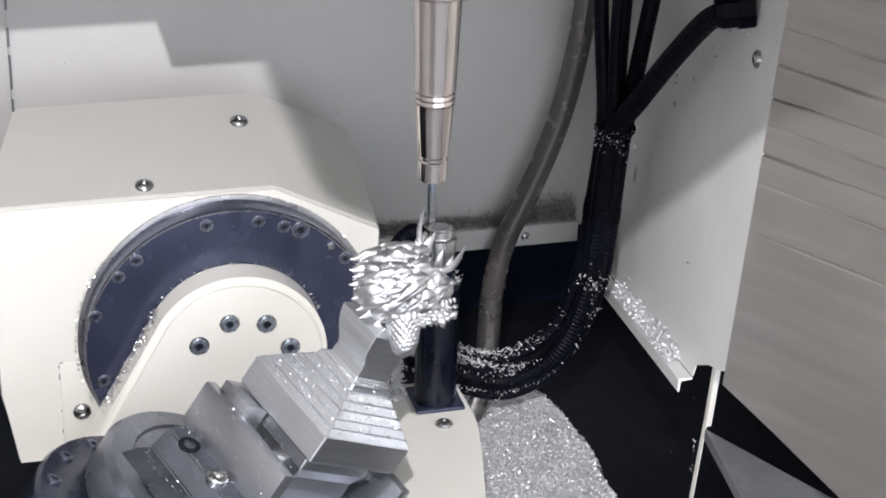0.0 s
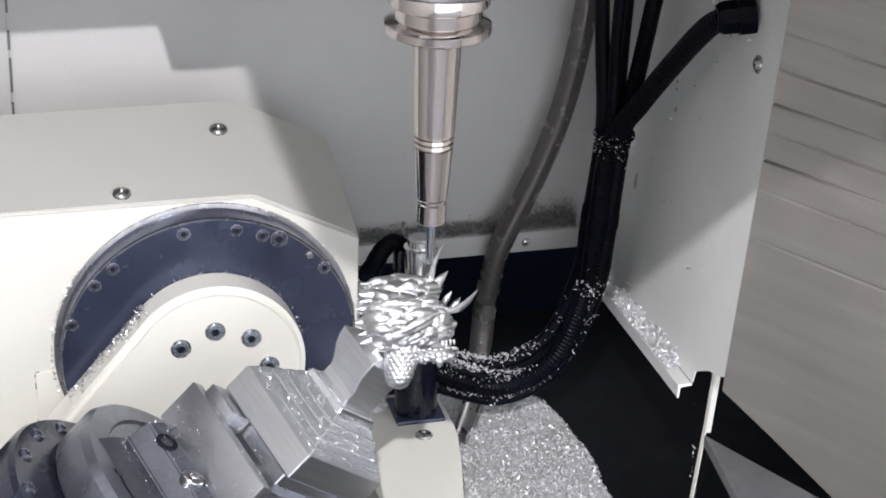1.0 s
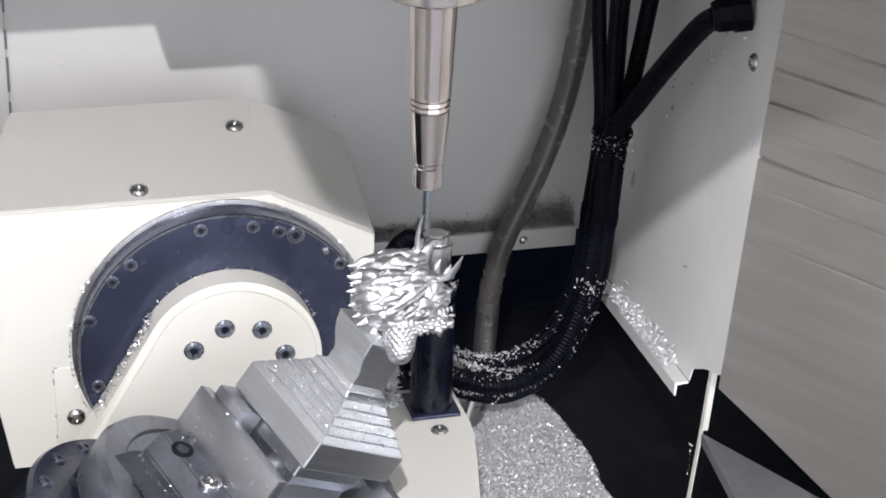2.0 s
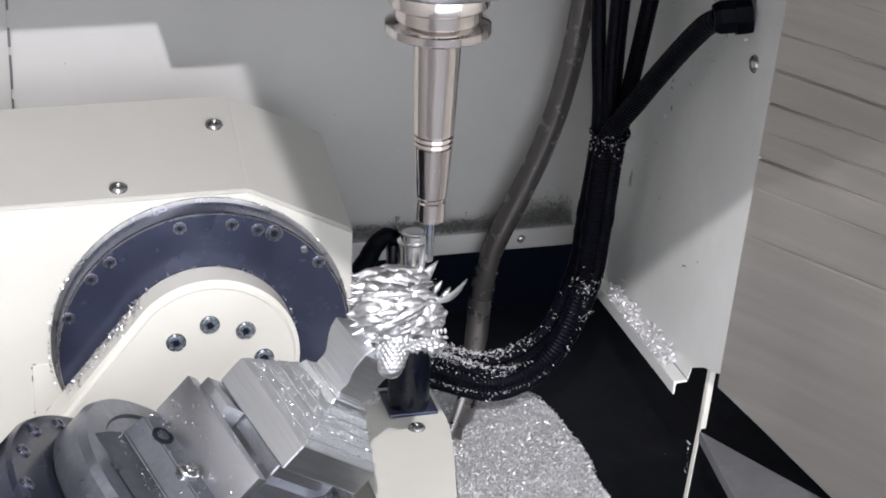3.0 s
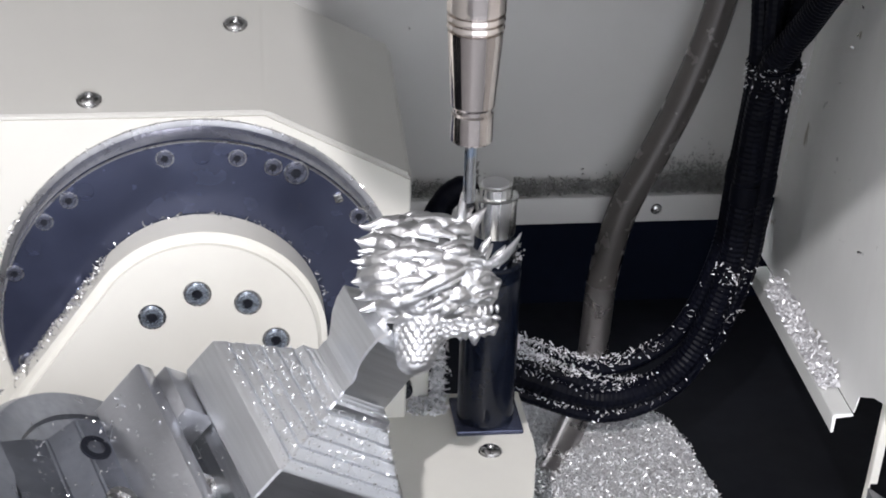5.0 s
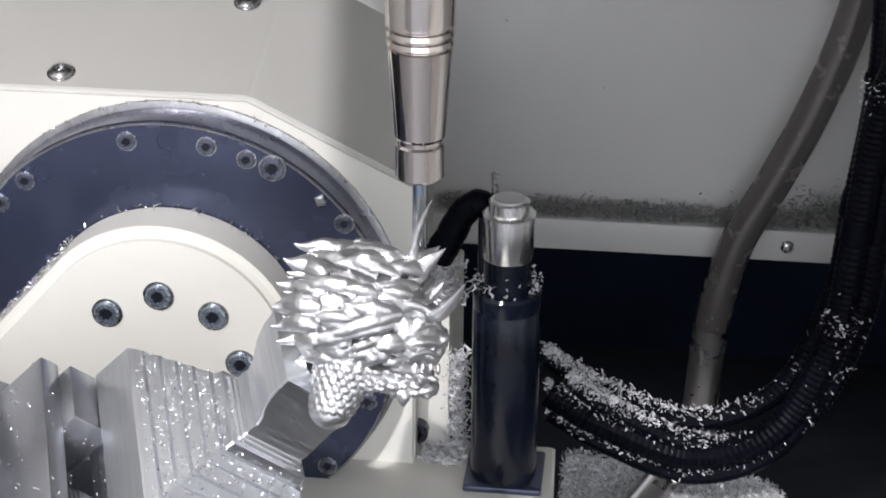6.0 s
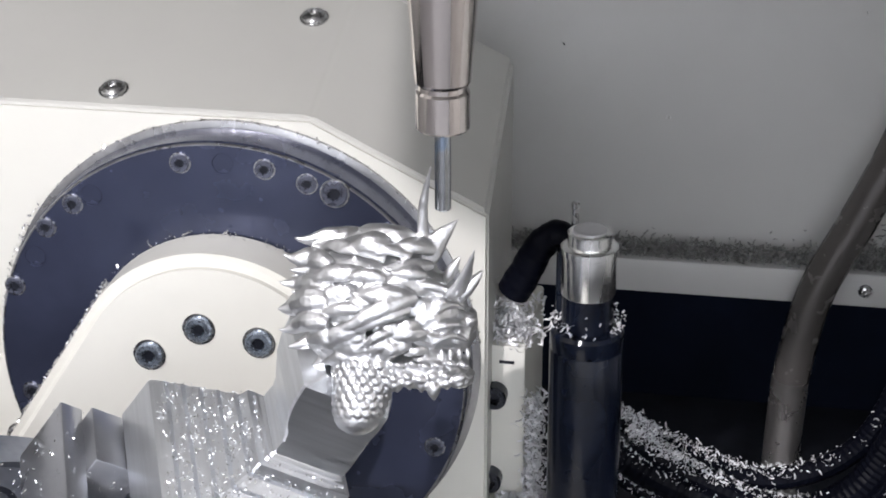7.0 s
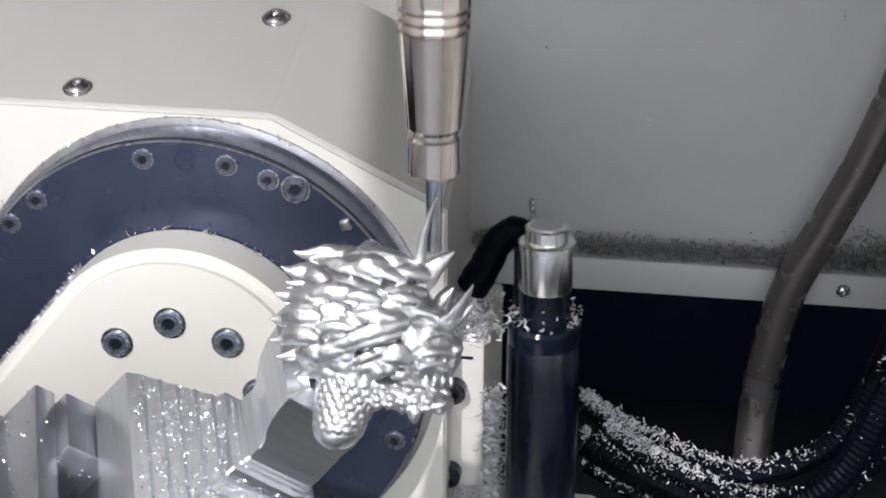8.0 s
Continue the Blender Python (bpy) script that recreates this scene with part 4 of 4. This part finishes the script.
# ---------------------------------------------------------------- spindle with holder and cutter
def spindle():
    ob = thing("spindle", "polished steel tool holder and end mill in a spindle", "spindle")
    n = 64
    part("cutter", lathe([(0, -0.0180), (0.0017, -0.0180), (0.0020, -0.0176), (0.0020, 0.004), (0, 0.004)], n=20), M_CARBIDE, ob, "coated carbide end mill tinted blue and gold")
    part("collar", lathe([(0, 0.0028), (0.0060, 0.0028), (0.00655, 0.0034), (0.00655, 0.0122), (0.0060, 0.0128), (0.0060, 0.0140), (0.0065, 0.0144), (0.0068, 0.0152), (0, 0.0152)], n=n), M_CHROME, ob, "clamping collar of the holder")
    prof = [(0, 0.0150), (0.0068, 0.0150), (0.0085, 0.0380)]
    for k in range(3):
        z = 0.0392 + 0.0026 * k
        prof += [(0.0086 + 0.0001 * k, z), (0.0077 + 0.0001 * k, z + 0.0002), (0.0077 + 0.0001 * k, z + 0.0011), (0.0089 + 0.0001 * k, z + 0.0013)]
    prof += [(0.0090, 0.0470), (0.0106, 0.0905), (0, 0.0905)]
    part("holder", lathe(prof, n=n), M_CHROME, ob, "slim tapered holder with three grooves")
    prof = [(0, 0.0898), (0.0150, 0.0898), (0.0175, 0.0918), (0.0226, 0.0930), (0.0230, 0.0934), (0.0230, 0.0968), (0.0225, 0.0973), (0.0188, 0.0992), (0.0188, 0.1044), (0.0216, 0.1058), (0.0220, 0.1063), (0.0220, 0.1135), (0.0214, 0.1150), (0, 0.1150)]
    part("flange", lathe(prof, n=n), M_CHROME, ob, "grooved steel flange")
    prof = [(0, 0.1150), (0.0300, 0.1150), (0.0330, 0.1170), (0.0420, 0.1195), (0.0430, 0.1215), (0.0430, 0.1355), (0.0550, 0.1385), (0.0550, 0.227), (0, 0.227)]
    part("nose", lathe(prof, n=n), M_NOSE, ob, "bright spindle nose ring")
    bm = bmesh.new()
    add_prism(bm, [(-0.124, 0.16), (-0.124, -0.262), (-0.109, -0.277), (0.19, -0.277), (0.19, 0.16)], 0.225, 0.52)
    bmesh.ops.bevel(bm, geom=bm.edges[:], offset=0.003, segments=2, affect="EDGES")
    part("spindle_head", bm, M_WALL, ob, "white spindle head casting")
    return ob


# ---------------------------------------------------------------- hoses and cables
def coolant_hose():
    ob = thing("coolant_hose", "grey braided hose curving down, its lower end brightened for a highlight", "hose", Matrix.Translation((0.140, 0.200, 0.045)))
    pts = [(0.143, 0.203, 0.12), (0.1412, 0.202, 0.030), (0.1375, 0.200, -0.010), (0.1312, 0.200, -0.0480), (0.1220, 0.200, -0.0800), (0.1110, 0.200, -0.1080), (0.0995, 0.200, -0.1350), (0.0940, 0.200, -0.1630), (0.0925, 0.200, -0.1850), (0.0920, 0.200, -0.2100)]
    line = [q - Vector((0.140, 0.200, 0.045)) for q in smooth_line(pts, 10)]
    bm = bmesh.new()
    add_tube(bm, line[:74], 0.0067, 20)
    part("hose", bm, M_HOSE, ob)
    # brighter lower length of the same hose: its highlight put into the colour
    bm = bmesh.new()
    add_tube(bm, line[73:], 0.0067, 20)
    part("glare_end", bm, M_TUBE_AND_GLARE, ob, "brightened lower end of the hose, standing in for its highlight")
    bm = bmesh.new()
    add_tube(bm, [q - Vector((0.140, 0.200, 0.045)) for q in smooth_line([(0.0930, 0.196, -0.213), (0.080, 0.170, -0.220), (0.062, 0.135, -0.228)], 8)], 0.0062, 16)
    part("lower_tube", bm, M_TUBE_AND_GLARE, ob, "bright bent steel tube")
    return ob


HANG = Vector((0.140, 0.150, 0.03))


def conduit(line, radius, label, fitting=False):
    ob = thing("cable_conduit", label, "cable", Matrix.Translation(HANG), "cables hanging at the back")
    pts = smooth_line(line, 14)
    out = []
    for a, b in zip(pts, pts[1:]):                     # fine steps for the corrugation
        k = max(1, int((b - a).length / 0.00055))
        out += [a.lerp(b, i / k) for i in range(k)]
    bm = bmesh.new()
    cnt = len(out)
    add_tube(bm, [q - HANG for q in out], lambda t: radius * (1 + 0.035 * math.sin(t * cnt * math.pi / 2 + 0.7)), 12)
    part("sleeve", bm, M_CABLE, ob)
    k = min(range(len(out)), key=lambda i: abs(out[i].z + 0.075 + radius * 4))
    bm = bmesh.new()
    add_tube(bm, [q - HANG for q in out[k:k + 14]], radius * 1.10, 14)
    part("tape_wrap", bm, M_CABLE, ob, "black tape wrapped round the conduit")
    if fitting:
        q = Vector(line[0]) - HANG
        m = Matrix.Translation(q) @ Vector((1, -0.25, 0.15)).to_track_quat("Z", "Y").to_matrix().to_4x4()
        part("gland", lathe([(0, -0.004), (0.0070, -0.004), (0.0085, -0.001), (0.0085, 0.006), (0.0095, 0.006), (0.0095, 0.014), (0, 0.014)], m, 8), M_CABLE, ob, "black screwed cable gland", False)
    return ob


def cables():
    obs = []
    low = [(0.1412, 0.150, -0.0515), (0.1375, 0.150, -0.1056), (0.1340, 0.150, -0.1406), (0.1190, 0.150, -0.1780), (0.0893, 0.150, -0.1930), (0.0560, 0.150, -0.1830), (0.034, 0.152, -0.1720)]
    specs = [((0.1300, 0.168, 0.10), (0.1340, 0.160, 0.010), -0.0045, 0.004, 0.0075, 0.0040, "black corrugated cable conduit flecked with chips"),
             ((0.1480, 0.160, 0.10), (0.1440, 0.156, 0.010), 0.0040, 0.008, -0.0065, 0.0046, "thick black corrugated conduit flecked with chips"),
             ((0.1680, 0.150, 0.10), (0.1560, 0.151, 0.010), 0.0050, -0.003, 0.001, 0.0046, "black corrugated cable conduit flecked with chips"),
             ((0.1400, 0.148, 0.10), (0.1385, 0.149, 0.010), -0.002, -0.005, -0.0105, 0.0034, "thin black cable flecked with chips")]
    for a, b, ox, oy, oz, r, label in specs:
        ln = [a, b] + [(x + ox, y + oy, z + oz) for x, y, z in low]
        obs.append(conduit(ln, r, label))
    ln = [(0.1530, 0.048, 0.0540), (0.1505, 0.062, 0.0440), (0.1490, 0.090, 0.0180), (0.1462, 0.125, -0.0190)] + [(x - 0.0030, y - 0.005, z - 0.002) for x, y, z in low]
    obs.append(conduit(ln, 0.0055, "thick black corrugated conduit bending to a gland on the side panel", True))
    # plastic tie with chips caught on it
    tie = thing("cable_tie", "black cable tie with chips caught on it", "cable tie", Matrix.Translation(HANG))
    bm = bmesh.new()
    ring = [Vector((0.1420 + 0.0098 * math.cos(k * 0.2618), 0.1495 + 0.0135 * math.sin(k * 0.2618), -0.047 + 0.0012 * math.cos(k * 0.2618))) - HANG for k in range(25)]
    add_tube(bm, ring, 0.0011, 8)
    part("band", bm, M_CABLE, tie)
    obs.append(tie)
    places = []
    strands = [[Vector((x + ox, y + oy, z + oz)) for x, y, z in smooth_line(low, 20)] for ox, oy, oz in ((-0.0045, 0.004, 0.0075), (0.0040, 0.008, -0.0065), (0.0050, -0.003, 0.001), (-0.002, -0.005, -0.0105), (-0.0030, -0.005, -0.002))]
    for k, dense in ((0, 1000), (1, 350), (2, 1200), (3, 900), (4, 800)):
        path = strands[k]
        for _ in range(dense):
            t = random.betavariate(4.6, 1.0)
            i0 = min(len(path) - 2, int(t * (len(path) - 1)))
            q = path[i0].lerp(path[i0 + 1], random.random())
            an = random.gauss(1.9, 0.38)
            off = Vector((0, math.cos(an), math.sin(an)))
            if t < 0.45:
                off = Vector((random.gauss(0, 0.6), -1, 0)).normalized()
            places.append((q + off * 0.0047 + Vector((random.gauss(0, 0.0008), 0, random.gauss(0, 0.0006))) - HANG, off))
    for _ in range(160):
        q = Vector((0.1330, 0.142, -0.136))
        places.append((q + Vector((random.gauss(0, 0.0028), random.gauss(0, 0.0025), random.gauss(0, 0.003))) - HANG, (-0.4, -0.8, 0.3)))
    for _ in range(90):
        an = random.uniform(3.0, 6.4)
        q = Vector((0.1420 + 0.0108 * math.cos(an), 0.1495 + 0.0140 * math.sin(an), -0.047 - abs(random.gauss(0, 0.007)) + 0.003))
        places.append((q - HANG, (math.cos(an), math.sin(an), 0)))
    o = chips("cable_chips", places, 0.0013, M_FUZZ, "bright aluminium chips caught on the black cables")
    o.matrix_basis = Matrix.Translation(HANG)
    obs.append(o)
    return obs


dome_bolt = rotary_unit()
unit_base(dome_bolt)
tool_setter()
tilting_arm()
chuck()
workpiece()
SPINDLE = spindle()
HOSE = coolant_hose()
CABLES = cables()

# bolts of the enclosure
o = copy_thing(dome_bolt, Matrix.Translation(panel_at(0.0247, 0.0383)) @ Matrix.Rotation(radians(-90), 4, "Y"))
tagged(o, "round steel bolt at the edge of the white side panel", "bolt")
for y, z in ((0.1334, 0.0129), (0.1507, -0.0030)):
    o = copy_thing(dome_bolt, Matrix.Translation(panel_at(y, z)) @ Matrix.Rotation(radians(-90), 4, "Y") @ Matrix.Diagonal((0.8, 0.8, 0.8, 1)))
    tagged(o, "oily steel screw below the cable gland", "screw", "screws below the gland")
bm = bmesh.new()
for y, z, w, h in ((0.1507, -0.0070, 0.0006, 0.0085), (0.1497, -0.0185, 0.0005, 0.0016), (0.1487, -0.0230, 0.0016, 0.0006)):
    p = [panel_at(y - w, z, -0.0005), panel_at(y + w, z, -0.0005), panel_at(y + w * 0.5, z - h, -0.0005), panel_at(y - w * 0.5, z - h, -0.0005)]
    r = [v + Vector((0.0004, 0, 0)) for v in p]
    p, r = [bm.verts.new(v) for v in p], [bm.verts.new(v) for v in r]
    bm.faces.new(p)
    bm.faces.new(r[::-1])
    for k in range(4):
        bm.faces.new((p[k], r[k], r[(k + 1) % 4], p[(k + 1) % 4]))
setting("trim_drip", bm, M_GREYPLATE, "dark oily drip below the screws")
o = copy_thing(dome_bolt, Matrix.Translation((0.1150, 0.2100, -0.1385)) @ TO_Y @ Matrix.Diagonal((0.55, 0.55, 0.55, 1)))
tagged(o, "small steel screw in the white ledge", "screw")

# ---------------------------------------------------------------- loose chips
def heap():
    bm = bmesh.new()
    n = 60
    grid = {}
    for i in range(n + 1):
        for j in range(n + 1):
            x, y = 0.035 + 0.100 * i / n, 0.000 + 0.185 * j / n
            edge = 0.1335 + 0.006 * noise.noise(Vector((y * 30, 0, 0))) - 0.10 * max(0, 0.045 - y) - 2.5 * max(0, y - 0.160) ** 1.3
            k = min(1.0, max(0.0, (edge - x) / 0.012))
            z = -0.2525 + 0.030 * k ** 0.6 + 0.0035 * noise.noise(Vector((x * 60, y * 60, 2))) * k
            grid[i, j] = bm.verts.new((x, y, z))
    for i in range(n):
        for j in range(n):
            bm.faces.new((grid[i, j], grid[i + 1, j], grid[i + 1, j + 1], grid[i, j + 1]))
    pts = [(v.co.copy(), (0, 0, 1)) for v in bm.verts if v.co.z > -0.240]
    ob = mesh_object("chip_heap", bm, M_CHIPBED)
    tagged(ob, "heap of fine silver aluminium chips on the machine floor", "chips", kind="stuff")
    places = []
    for _ in range(34000):
        q, nr = random.choice(pts)
        places.append((q + Vector((random.uniform(-0.0016, 0.0016), random.uniform(-0.0016, 0.0016), random.uniform(0, 0.0012))), nr))
    chips("heap_chips", places, 0.0014, M_HEAP, "loose curled aluminium chips on the heap")


heap()
places = [((random.uniform(-0.02, 0.146), random.uniform(0.211, 0.221), -0.1318 + abs(random.gauss(0, 0.0022))), (0, -0.4, 1)) for _ in range(4600)]
places += [((0.146 - abs(random.gauss(0, 0.020)), random.uniform(0.211, 0.221), -0.1318 + abs(random.gauss(0, 0.006))), (0, -0.4, 1)) for _ in range(1800)]
chips("ledge_chips", places, 0.0015, M_DULL, "line of dull chips lying on the back ledge")
places = []
for _ in range(3400):
    y = random.uniform(0.045, 0.165)
    q = panel_point(y, -0.1276 - 0.2177 * (y - 0.021))
    places.append((q + Vector((-random.uniform(0.0003, 0.0070), 0, abs(random.gauss(0, 0.0026)))), (-0.3, 0, 1)))
chips("lip_chips", places, 0.0024, M_FUZZ, "band of bright chips lying on the side lip")
places = [((0.147, 0.018, random.uniform(-0.25, -0.14)), (-0.5, -1, 0)) for _ in range(14)]
places += [(panel_point(random.uniform(0.04, 0.21), random.uniform(-0.10, 0.09)), (-1, 0, 0)) for _ in range(26)]
places += [((random.uniform(-0.28, 0.12), 0.2215, random.uniform(-0.10, 0.06)), (0, -1, 0)) for _ in range(26)]
places += [((random.uniform(0.135, 0.24), random.uniform(-0.05, 0.20), -0.2495), (0, 0, 1)) for _ in range(16)]
places += [(panel_at(0.088 + random.gauss(0, 0.010), 0.046 - abs(random.gauss(0, 0.016))), (-1, 0, 0)) for _ in range(46)]
chips("stray_chips", places, 0.0022, M_CHIP, "single stray slivers on walls and floor")


# ---------------------------------------------------------------- what moves
def motions():
    table_rows, arm_rows, chuck_rows, spindle_rows, hose_rows, cable_rows = [], [], [], [], [], []
    for i in range(81):
        t = i / 10
        move = Matrix.Translation((TABLE_X_MM[i] / 1000, TABLE_Y_MM[i] / 1000, 0))
        tilt = move @ Matrix.Translation(PIVOT) @ Matrix.Rotation(radians(TILT_DEG[i]), 4, "Y")
        table_rows.append((t, move))
        arm_rows.append((t, tilt))
        chuck_rows.append((t, tilt @ CHUCK))
        spindle_rows.append((t, Matrix.Translation((0, 0, SPINDLE_MM[i] / 1000))))
        swing = -TABLE_X_MM[i] / 1000 * 0.30 / 0.20
        hose_rows.append((t, Matrix.Translation((0.140, 0.200, 0.045)) @ Matrix.Rotation(swing, 4, "Y")))
        cable_rows.append((t, Matrix.Translation(HANG) @ Matrix.Rotation(swing * 0.6, 4, "Y")))
    for ob, m in RIDERS_TABLE:
        walk(ob, [(t, q @ m) for t, q in table_rows])
    for ob, m in RIDERS_ARM:
        walk(ob, [(t, q @ m) for t, q in arm_rows])
    back = CHUCK.inverted()
    for ob, m in RIDERS_CHUCK:
        walk(ob, [(t, q @ back @ m) for t, q in chuck_rows])
    walk(SPINDLE, spindle_rows)
    walk(HOSE, hose_rows)
    for ob in CABLES:
        walk(ob, cable_rows)


motions()
